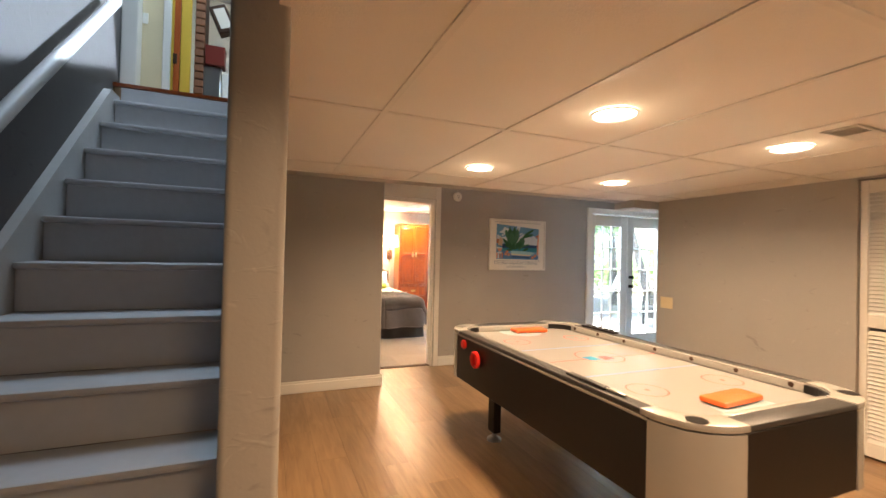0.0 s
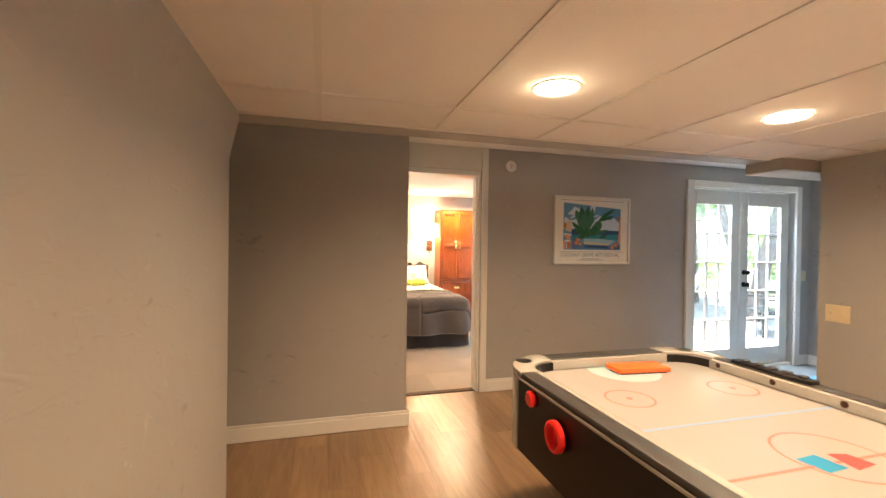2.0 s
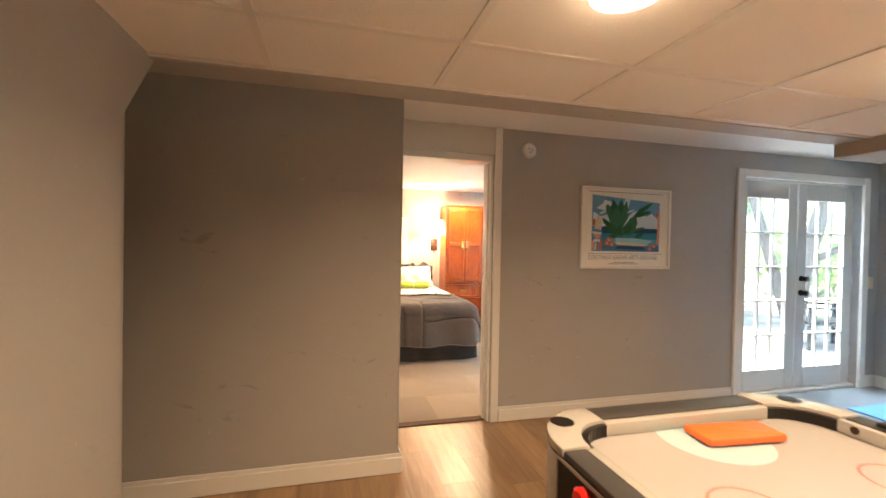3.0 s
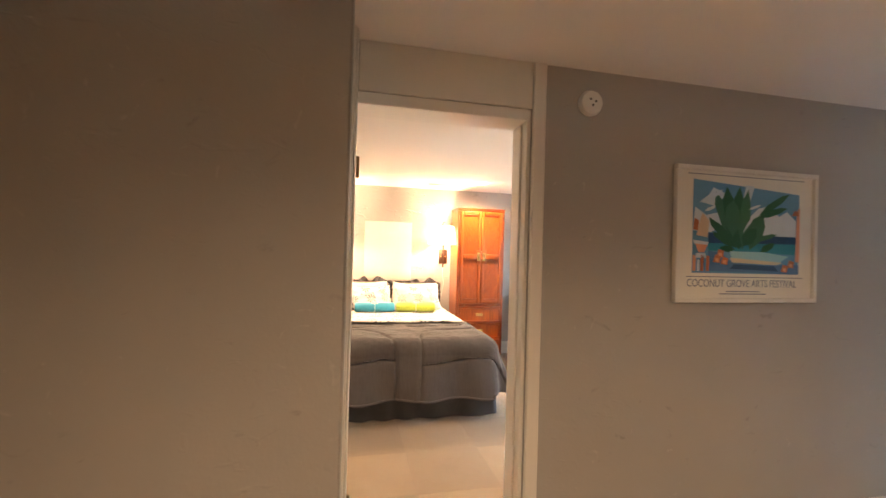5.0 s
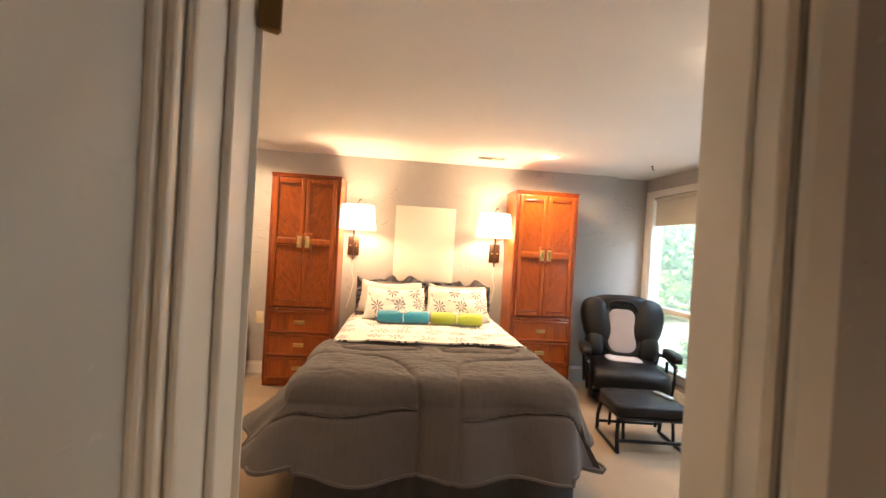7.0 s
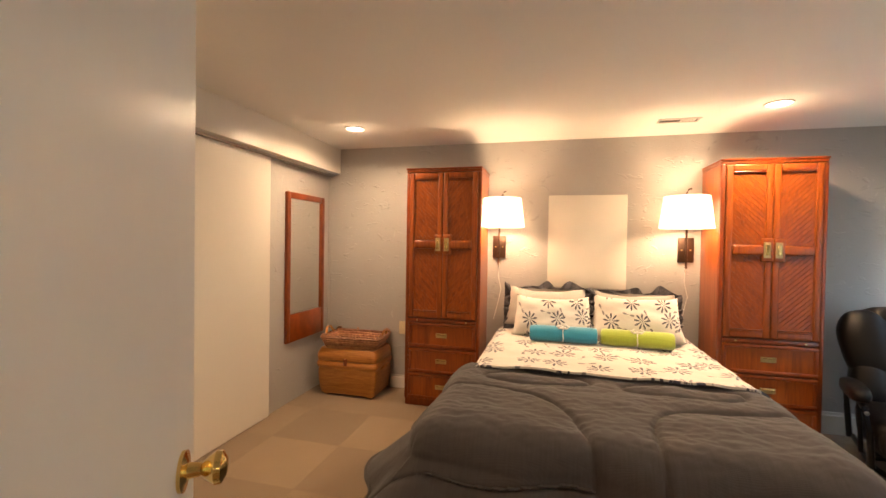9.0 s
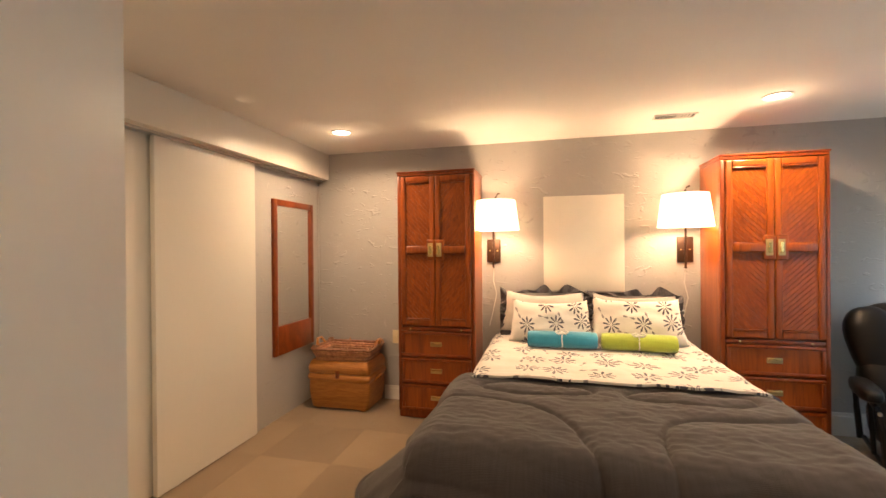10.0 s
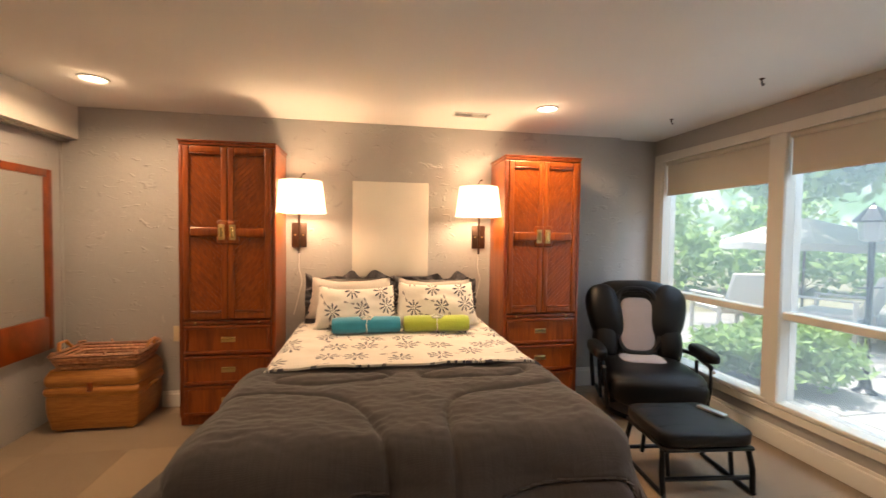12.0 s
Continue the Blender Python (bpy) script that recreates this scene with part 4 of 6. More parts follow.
frond(13, 45, 44, 58, 70, 1.2, "cloud")
frond(13, 15, 80, 26, 90, 2.0, "cloud")
frond(13, 10, 66, 20, 72, 2.0, "cloud")
frond(13, 50, 70, 62, 76, 1.6, "cloud")
inked(13, "rust", "printed_flower", (0, 46), (4, 45), (5, 56), (1, 58))
inked(13, "sand", "printed_flower", (3, 40), (13, 38), (14, 56), (8, 64), (5, 52))
inked(14, "cloud", "printed_glass", (0, 35), (14, 33), (13, 30), (1, 31))
inked(14, "peach", "printed_glass", (2, 31), (13, 30), (10, 22), (5, 22))
inked(14, "cloud", "printed_glass", (3, 21), (11, 21), (12, 16), (2, 16))
for x in (0, 7, 12):
    inked(14, "rust" if x else "peach", "printed_chair", (x, 2), (x + 2.5, 2), (x + 3, 18), (x, 19))
inked(14, "cloud", "printed_chair", (4, 2), (6, 2), (6, 14), (4, 14))
for x, z in ((18, 12), (25, 10), (21, 18), (82, 3), (88, 8)):
    inked(15, "rust", "printed_fruit", (x, z), (x + 6, z - 1), (x + 7, z + 6), (x + 2, z + 8))
    inked(16, "peach", "printed_fruit", (x + 2, z + 1), (x + 5, z), (x + 5, z + 4), (x + 2, z + 4))
inked(14, "peach", "printed_column", (96, 14), (100, 14), (100, 76), (97, 70))
inked(15, "rust", "printed_column", (92, 66), (99, 66), (98, 71), (95, 72))


def words(text, size, at, parent, stretch=1.0, mat="ink"):
    cu = bpy.data.curves.new("words", "FONT")
    cu.body, cu.size, cu.align_x, cu.align_y, cu.extrude = text, size, "CENTER", "CENTER", 0.0006
    t = new("lettering", cu)
    cu.materials.append(M[mat])
    t.parent = parent
    t.matrix_basis = pose(*at, 90, 0, 0) @ Matrix.Diagonal((stretch, 1, 1, 1))
    return t


words("COCONUT GROVE ARTS FESTIVAL", 0.052, (-0.02, -0.0128, -0.235), pf, 0.80)
for i, L in enumerate((0.10, 0.14)):
    flat([(-0.02 - L, -0.275 - 0.012 * i), (-0.02 + L, -0.275 - 0.012 * i), (-0.02 + L, -0.270 - 0.012 * i), (-0.02 - L, -0.270 - 0.012 * i)], -0.0126, "ink", "small_print", pf)
g = part("glass", B(-w + 0.022, w - 0.022, -0.0245, -0.0235, -h + 0.022, h - 0.022), "clearglass", pf, "", False)
g.visible_shadow = False


def switch_plate(name, at, turn, n, label, category):
    s = thing(name, label, category, at, turn)
    part("plate", B(-0.036 * n, 0.036 * n, -0.006, 0, -0.058, 0.058, 0.003, 2), "bone", s)
    for i in range(n):
        x = -0.036 * n + 0.036 + 0.072 * i
        part("toggle", B(x - 0.005, x + 0.005, -0.016, -0.006, -0.004, 0.014, 0.002), "bone", s)
    return s


switch_plate("light_switch", (3.889, 3.21, 0.89), -90, 2, "ivory double light switch plate on the wall", "light switch")
switch_plate("light_switch", (5.86, 4.749, 1.02), 0, 1, "ivory light switch beside the french doors", "light switch")
ol = switch_plate("wall_outlet", (0.06, 8.524, 0.55), 0, 1, "ivory electric outlet plate on the plaster wall", "outlet")
wb = thing("wall_chime", "small white plastic box on the entry wall", "chime", (5.949, 4.45, 1.80))
part("body", B(-0.05, 0, -0.06, 0.06, -0.08, 0.08, 0.01, 2), "white", wb)
part("grille", B(-0.053, -0.05, -0.04, 0.04, -0.05, 0.0, 0.001), "grid", wb)
mt = single("floor_mat", B(-0.35, 0.35, -0.25, 0.25, 0, 0.012, 0.005), "bluemat", "blue mat on the dark tile floor", "mat", (5.3, 4.1, 0.0025))

# air hockey table
TX, TY, TW, TL, TH, R = 1.89, 1.995, 0.54, 1.04, 0.79, 0.21
ah = thing("air_hockey_table", "black air hockey table with silver corners and white playfield", "game table", (TX, TY, 0))


def rounded(w, l, r, n=8):
    pts = []
    for cx, cy, a0 in ((w - r, l - r, 0), (-w + r, l - r, 90), (-w + r, -l + r, 180), (w - r, -l + r, 270)):
        for i in range(n + 1):
            a = radians(a0 + 90 * i / n)
            pts.append((cx + r * math.cos(a), cy + r * math.sin(a)))
    return pts


def prism(outline, z0, z1, bevel=0.0):
    bm = bmesh.new()
    lo = [bm.verts.new((x, y, z0)) for x, y in outline]
    hi = [bm.verts.new((x, y, z1)) for x, y in outline]
    bm.faces.new(lo), bm.faces.new(hi)
    for i in range(len(lo)):
        bm.faces.new((lo[i], lo[(i + 1) % len(lo)], hi[(i + 1) % len(lo)], hi[i]))
    bmesh.ops.recalc_face_normals(bm, faces=bm.faces)
    if bevel:
        es = [e for e in bm.edges if abs(e.verts[0].co.z - e.verts[1].co.z) < 1e-6]
        bmesh.ops.bevel(bm, geom=es, offset=bevel, segments=2, profile=0.5, affect="EDGES")
    return bm


part("playfield", B(-TW + 0.07, TW - 0.07, -TL + 0.07, TL - 0.07, 0.70, 0.745, 0.001), "playfield", ah, "glossy white playing surface", False)
for s in (-1, 1):
    x0, x1 = sorted((s * (TW - 0.02), s * TW))
    part("side_apron", B(x0, x1, -TL + R, TL - R, 0.455, 0.765, 0.003), "black", ah, "", False)
    x0, x1 = sorted((s * (TW - 0.065), s * (TW + 0.004)))
    part("side_rail", B(x0, x1, -TL + 0.241, TL - 0.241, 0.768, 0.790, 0.006, 2), "charcoal", ah, "dark grey rail top")
    x0, x1 = sorted((s * (TW - 0.095), s * (TW - 0.066)))
    part("inner_rail", B(x0, x1, -TL + 0.24, TL - 0.24, 0.746, 0.787, 0.004, 2), "silver", ah, "pale inner rail")
    x0, x1 = sorted((s * (TW + 0.001), s * (TW + 0.006)))
    part("edge_strip", B(x0, x1, -TL + R, TL - R, 0.755, 0.767, 0.002), "silver", ah, "silver edge strip")
    y0, y1 = sorted((s * (TL - 0.02), s * TL))
    part("end_apron", B(-TW + R, TW - R, y0, y1, 0.455, 0.765, 0.003), "black", ah, "", False)
    y0, y1 = sorted((s * (TL - 0.085), s * (TL + 0.004)))
    part("end_rail", B(-TW + 0.221, TW - 0.221, y0, y1, 0.768, 0.790, 0.006, 2), "charcoal", ah, "dark grey rail top")
    y0, y1 = sorted((s * (TL - 0.115), s * (TL - 0.086)))
    part("inner_rail", B(-TW + 0.22, TW - 0.22, y0, y1, 0.746, 0.787, 0.004, 2), "silver", ah, "pale inner rail")
for sx in (-1, 1):
    for sy in (-1, 1):
        def arc(r0, n=10):
            return [(sx * (TW - R + r0 * math.cos(radians(90 * i / n))), sy * (TL - R + r0 * math.sin(radians(90 * i / n)))) for i in range(n + 1)]
        outer = arc(R + 0.003)
        inner = list(reversed(arc(R - 0.03)))
        part("corner_cap", prism(outer + inner, 0.452, 0.762), "silver", ah, "rounded silver corner")
        kx, ky = TW - 0.220, TL - 0.240

        def bend(r0, order):
            return [(sx * (kx + r0 * math.cos(radians(d))), sy * (ky + r0 * math.sin(radians(d)))) for d in order]
        top = [(sx * kx, sy * (TL + 0.005))] + list(reversed(arc(R + 0.005))) + [(sx * (TW + 0.005), sy * ky)] + bend(0.142, range(0, 91, 15))
        part("corner_top", prism(top, 0.768, 0.793, 0.004), "silver", ah, "silver corner top")
        part("corner_bumper", prism(bend(0.1415, range(0, 91, 10)) + bend(0.124, range(90, -1, -10)), 0.746, 0.782), "black", ah, "black curved bumper", False)
        part("cup_recess", lathe(bmesh.new(), [(0.036, 0.7932), (0.036, 0.7942), (0.030, 0.7945), (0.001, 0.7938)], 22, (sx * (TW - 0.085), sy * (TL - 0.085), 0)), "black", ah, "round black puck recess")
        lg = part("leg", B(sx * 0.27 - 0.03, sx * 0.27 + 0.03, sy * 0.74 - 0.045, sy * 0.74 + 0.045, 0.06, 0.456, 0.006), "black", ah)
        part("foot", lathe(bmesh.new(), [(0.052, 0.0), (0.052, 0.012), (0.04, 0.022), (0.016, 0.028), (0.016, 0.062)], 22, (sx * 0.27, sy * 0.74, 0)), "steel", lg, "silver levelling foot")
part("underside", B(-TW + 0.09, TW - 0.09, -TL + 0.09, TL - 0.09, 0.48, 0.70), "black", ah, "", False)


def ring_mark(cx, cy, r, w, mat, name="line_ring"):
    bm = bmesh.new()
    n = 40
    a = [bm.verts.new((cx + r * math.cos(2 * math.pi * i / n), cy + r * math.sin(2 * math.pi * i / n), 0.7456)) for i in range(n)]
    b = [bm.verts.new((cx + (r - w) * math.cos(2 * math.pi * i / n), cy + (r - w) * math.sin(2 * math.pi * i / n), 0.7456)) for i in range(n)]
    for i in range(n):
        bm.faces.new((a[i], a[(i + 1) % n], b[(i + 1) % n], b[i]))
    part(name, bm, mat, ah, "", False)


for sx in (-1, 1):
    for sy in (-1, 1):
        ring_mark(sx * 0.25 + 0.03, sy * 0.54, 0.092, 0.008, "pinkline")
        part("face_off_dot", lathe(bmesh.new(), [(0.012, 0.7453), (0.012, 0.7457), (0.001, 0.7458)], 14, (sx * 0.25 + 0.03, sy * 0.54, 0)), "pinkline", ah)
ring_mark(0.03, 0.03, 0.145, 0.008, "pinkline")
part("centre_line", B(-TW + 0.1, TW - 0.1, -0.005, 0.005, 0.7451, 0.7455), "pinkline", ah, "", False)
for s in (-1, 1):
    part("zone_line", B(-TW + 0.1, TW - 0.1, s * 0.29 - 0.007, s * 0.29 + 0.007, 0.7451, 0.7455), "blueline", ah, "", False)
    part("goal_crease", lathe(bmesh.new(), [(0.16, 0.7452), (0.16, 0.7456), (0.001, 0.7457)], 32, (0, s * (TL - 0.19), 0)), "palecyan", ah, "pale blue goal crease")
part("logo", prism([(-0.085, -0.035), (-0.01, -0.03), (-0.02, 0.045), (-0.095, 0.04)], 0.7462, 0.7466), "cyan", ah, "blue printed shape", False)
part("logo", prism([(0.005, -0.045), (0.085, -0.035), (0.075, 0.025), (0.02, 0.04)], 0.7462, 0.7466), "redlogo", ah, "red printed shape", False)
for i in range(7):
    part("rail_screw", lathe(bmesh.new(), [(0.012, 0), (0.012, -0.003), (0.006, -0.005), (0.001, -0.005)], 12, (TW - 0.0955, -0.75 + 0.25 * i, 0.770), "x"), "bronze", ah)
sc = part("score_bar", B(TW - 0.06, TW - 0.01, 0.38, 0.72, 0.791, 0.806, 0.004), "black", ah, "black scoring slider")
for i in range(5):
    part("score_bead", B(TW - 0.05, TW - 0.02, 0.41 + 0.06 * i, 0.44 + 0.06 * i, 0.806, 0.816, 0.004), "charcoal", sc)
part("score_bar", B(-TW + 0.012, -TW + 0.05, -0.60, -0.36, 0.791, 0.803, 0.004), "black", ah, "black scoring slider")
part("score_slide", tube(bmesh.new(), [(-TW + 0.03, -0.70, 0.797), (-TW + 0.03, -0.60, 0.797)], 0.006, 10), "steel", ah)
part("goal_return", lathe(bmesh.new(), [(0.030, 0), (0.055, -0.012), (0.055, -0.030), (0.046, -0.036), (0.038, -0.030), (0.034, -0.008)], 22, (-TW, 0.50, 0.655), "x"), "red", ah, "red puck return cup")
part("air_switch", lathe(bmesh.new(), [(0.030, 0), (0.032, -0.015), (0.024, -0.022), (0.001, -0.023)], 20, (-TW, 0.70, 0.715), "x"), "red", ah, "red round knob")
for cx, cy, turn in ((0.0, -TL + 0.27, 4), (0.07, TL - 0.205, -5)):
    st = thing("puck_striker", "orange plastic cover block on the playfield", "game piece", (TX + cx, TY + cy, 0.7466), turn)
    part("body", prism(rounded(0.135, 0.055, 0.012, 4), 0.004, 0.026, 0.006), "orange", st)
    part("base", prism(rounded(0.125, 0.048, 0.02, 4), -0.0005, 0.004), "black", st)

# ---- bedroom things ----
def wardrobe(at):
    w = thing("wardrobe", "tall cherry wood wardrobe with chevron doors and brass pulls", "wardrobe", at, group="wardrobes beside the bed")
    W, D, H = 0.305, 0.378, 1.92
    part("body", B(-W, W, 0.022, D, 0.06, H - 0.035, 0.003), "cherry", w, "", False)
    part("plinth", B(-W, W, 0.02, D, 0.0, 0.06, 0.004), "cherrydark", w, "", False)
    bm = B(-W - 0.006, W + 0.006, -0.004, D, H - 0.014, H, 0.004)
    box(bm, -W - 0.001, W + 0.001, 0.004, D, H - 0.034, H - 0.0145, 0.003)
    part("cornice", bm, "cherrydark", w, "", False)
    for s in (-1, 1):
        x0, x1 = sorted((s * (W - 0.028), s * W))
        part("side_stile", B(x0, x1, 0.002, 0.0215, 0.061, H - 0.036, 0.005, 2), "cherrydark", w)
    for s in (-1, 1):
        a, b = sorted((s * 0.002, s * (W - 0.030)))
        z0, z1 = 0.725, 1.88
        d = part("door", B(a, b, 0.006, 0.0215, z0, z1, 0.002), "cherry", w, "", False)
        for p, q in ((a, a + 0.040), (b - 0.040, b)):
            part("stile", B(p, q, -0.010, 0.0055, z0, z1, 0.008, 3), "cherry", d)
        for p, q in ((z0, z0 + 0.045), (z1 - 0.045, z1)):
            part("rail", B(a + 0.040, b - 0.040, -0.010, 0.0055, p, q, 0.008, 3), "cherry", d)
            for zz, dz in ((p + (0.045 if p == z0 else -0.012), 0.012),):
                part("moulding", B(a + 0.040, b - 0.040, -0.015, 0.0055, zz, zz + dz, 0.006, 3), "cherrydark", d)
        zc = 1.31
        part("rail", B(a + 0.040, b - 0.040, -0.018, 0.0055, zc - 0.034, zc + 0.034, 0.014, 3), "cherry", d)
        hx = s * 0.034
        part("handle_block", B(hx - 0.032, hx + 0.040, -0.0185, 0.0055, zc - 0.080, zc + 0.080, 0.013, 3), "cherry", d)
        part("pull", B(hx - 0.020, hx + 0.020, -0.022, -0.0187, zc - 0.052, zc + 0.052, 0.002), "brass", d, "brass plate pull")
        part("pull_grip", B(hx - 0.010, hx + 0.010, -0.029, -0.0222, zc - 0.034, zc + 0.034, 0.003), "goldbrass", d)
        # chevron slats in the two panels of each door
        for lo, hi in ((z0 + 0.057, zc - 0.032), (zc + 0.032, z1 - 0.057)):
            pa, pb = a + 0.031, b - 0.031
            wd = pb - pa
            n = int((hi - lo + wd) / 0.034)
            for i in range(n):
                base = lo - wd + 0.034 * i
                bm = bmesh.new()
                poly = []
                for px, off in ((pa, 0), (pb, 1)):
                    rise = (px - pa) if s < 0 else (pb - px)
                    rise = wd - rise
                    poly.append((px, base + rise, base + rise + 0.030))
                (xa, l0, h0), (xb, l1, h1) = poly
                pts = [(xa, l0), (xb, l1), (xb, h1), (xa, h0)]
                # keep the strip inside its panel
                def cut(ps, z, keep_above):
                    out = []
                    for k in range(len(ps)):
                        p, q = ps[k], ps[(k + 1) % len(ps)]
                        ip, iq = ((p[1] >= z) == keep_above), ((q[1] >= z) == keep_above)
                        if ip:
                            out.append(p)
                        if ip != iq:
                            t = (z - p[1]) / (q[1] - p[1])
                            out.append((p[0] + t * (q[0] - p[0]), z))
                    return out
                pts = cut(pts, lo, True)
                pts = cut(pts, hi, False) if len(pts) > 2 else pts
                if len(pts) < 3:
                    bm.free()
                    continue
                f = [bm.verts.new((x, 0.0015, z)) for x, z in pts]
                g2 = [bm.verts.new((x, 0.0058, z)) for x, z in pts]
                cxm, czm = sum(p[0] for p in pts) / len(pts), sum(p[1] for p in pts) / len(pts)
                for v in f:
                    v.co.x += (cxm - v.co.x) * 0.006
                    v.co.z += (czm - v.co.z) * 0.02
                bm.faces.new(f)
                for k in range(len(pts)):
                    bm.faces.new((f[k], f[(k + 1) % len(pts)], g2[(k + 1) % len(pts)], g2[k]))
                bmesh.ops.recalc_face_normals(bm, faces=bm.faces)
                part("slat", bm, "cherry", d, "", False)
    part("pull_out_shelf", B(-W + 0.03, W - 0.03, -0.004, 0.0215, 0.690, 0.715, 0.004, 2), "cherrydark", w)
    for s in (-1, 1):
        part("shelf_knob", lathe(bmesh.new(), [(0.004, -0.004), (0.007, -0.012), (0.001, -0.014)], 12, (s * 0.2, 0, 0.702), "y"), "brass", w)
    for z0, z1 in ((0.485, 0.682), (0.278, 0.475), (0.068, 0.268)):
        dr = part("drawer", B(-W + 0.03, W - 0.03, 0.004, 0.0215, z0, z1, 0.002), "cherry", w, "", False)
        bm = bmesh.new()
        xa, xb = -W + 0.03, W - 0.03
        for q in ((xa, xb, z1 - 0.024, z1), (xa, xb, z0, z0 + 0.024), (xa, xa + 0.024, z0 + 0.024, z1 - 0.024), (xb - 0.024, xb, z0 + 0.024, z1 - 0.024)):
            box(bm, q[0], q[1], -0.007, 0.0035, q[2], q[3], 0.005, 2)
        part("drawer_frame", bm, "cherrydark", dr)
        zc = (z0 + z1) / 2
        part("drawer_pull", B(-0.045, 0.045, 0.0, 0.0035, zc - 0.018, zc + 0.018, 0.001), "brass", dr, "brass recessed pull")
        part("drawer_grip", B(-0.038, 0.038, -0.006, -0.0005, zc + 0.004, zc + 0.014, 0.003), "goldbrass", dr)
    return w


wl = wardrobe((0.521, 8.140, 0.003))
copy_thing(wl, pose(2.764, 8.140, 0.003))


def sconce(x, dx):
    s = thing("wall_lamp", "bronze swing arm wall lamp with lit white drum shade", "wall lamp", (x, 8.524, 1.30), group="bedside wall lamps")
    part("backplate", B(-0.055, 0.055, -0.022, 0, -0.095, 0.095, 0.004, 2), "bronze", s)
    for hx in (-0.03, 0.03):
        part("screw", lathe(bmesh.new(), [(0.006, -0.022), (0.006, -0.025), (0.001, -0.026)], 10, (hx, 0, 0.0), "y"), "brass", s)
    part("arm", tube(bmesh.new(), [(0, -0.03, -0.125), (0, -0.03, 0.18), (dx * 0.4, -0.12, 0.20), (dx, -0.274, 0.20), (dx, -0.274, 0.31)], 0.008, 10), "bronze", s)
    part("finial", lathe(bmesh.new(), [(0.006, -0.14), (0.011, -0.132), (0.006, -0.122)], 12, (0, -0.03, 0)), "bronze", s)
    part("hook", tube(bmesh.new(), [(dx, -0.274, 0.385), (dx, -0.274, 0.41), (dx + 0.012, -0.274, 0.435), (dx + 0.03, -0.274, 0.44)], 0.006, 8), "bronze", s)
    sh = part("shade", lathe(bmesh.new(), [(0.176, 0.158), (0.147, 0.385), (0.1455, 0.385), (0.1745, 0.158), (0.176, 0.158)], 40, (dx, -0.274, 0), caps=False), "shade", s, "lit white linen shade")
    part("spider", tube(bmesh.new(), [(dx - 0.147, -0.274, 0.375), (dx + 0.147, -0.274, 0.375)], 0.002, 6), "bronze", s)
    part("cord", tube(bmesh.new(), [(0, -0.012, -0.14), (-0.005, -0.010, -0.25), (0.02, -0.010, -0.36), (-0.01, -0.010, -0.50), (-0.04, -0.010, -0.62)], 0.0035, 6), "white", s)


sconce(0.925, 0.05)
sconce(2.355, -0.072)
cv = thing("blank_canvas", "blank cream canvas hung on the wall above the bed", "canvas", (1.629, 8.523, 1.354))
part("canvas_face", B(-0.302, 0.302, -0.030, -0.022, -0.376, 0.376, 0.004, 2), "canvas", cv)
for x0, x1, z0, z1 in ((-0.30, 0.30, 0.33, 0.374), (-0.30, 0.30, -0.374, -0.33), (-0.30, -0.27, -0.33, 0.33), (0.27, 0.30, -0.33, 0.33)):
    part("stretcher_bar", B(x0, x1, -0.022, -0.001, z0, z1, 0.002), "canvas", cv)

# bed: base, skirt, mattress, sheet, comforter
BX, BW, BY0, BY1, BZ = 1.655, 0.70, 6.44, 8.40, 0.60
bed = thing("bed", "double bed with a dark pleated bed skirt", "bed", (BX, 7.42, 0.003))
part("box_spring", B(-BW, BW, BY0 + 0.03 - 7.42, BY1 - 7.42, 0.16, 0.36, 0.02), "mattress", bed)
part("mattress", B(-BW, BW, BY0 + 0.02 - 7.42, BY1 - 7.42, 0.36, 0.575, 0.05, 3), "mattress", bed)
for sx in (-1, 1):
    for y in (BY0 + 0.12, BY1 - 0.12):
        part("leg", B(sx * 0.6 - 0.03, sx * 0.6 + 0.03, y - 7.45, y - 7.39, 0, 0.16, 0.004), "black", bed)


def skirt_at(u, v):
    L1, L2 = BY1 - BY0, 2 * BW + 0.06
    s = u * (2 * L1 + L2)
    if s < L1:
        x, y, nx, ny = -BW - 0.03, BY1 - s, -1, 0
    elif s < L1 + L2:
        x, y, nx, ny = -BW - 0.03 + (s - L1), BY0, 0, -1
    else:
        x, y, nx, ny = BW + 0.03, BY0 + (s - L1 - L2), 1, 0
    k = (1 - v) * (0.018 * math.sin(s * 26 + 2 * math.sin(s * 5)) + 0.03)
    return Vector((x + nx * k, y + ny * k - 7.42, 0.006 + 0.33 * v))


part("skirt", sheetmesh(bmesh.new(), skirt_at, 360, 6), "skirt", bed, "dark charcoal pleated bed skirt")


def draped(s, t, half, front, r=0.10, flare=0.22, lift=0.0):
    """Where cloth comes to lie: s across from the middle, t along from the foot edge (negative hangs)."""
    def fold(a):
        if a <= 0:
            return 0.0, 0.0
        if a < r * math.pi / 2:
            return r * math.sin(a / r), r * (1 - math.cos(a / r))
        b = a - r * math.pi / 2
        return r + b * flare, r + b * math.sqrt(1 - flare * flare)
    ax, ay = abs(s) - half, -t
    if ax > 0 and ay > 0:
        d = math.hypot(ax, ay)
        out, drop = fold(min(d, 0.50))
        return math.copysign(half + out * ax / d, s), front - out * ay / d, BZ + lift - drop
    ox, dz = fold(ax)
    oy, dy = fold(ay)
    return math.copysign(min(abs(s), half) + ox, s), front + max(t, 0) - oy, BZ + lift - max(dz, dy)


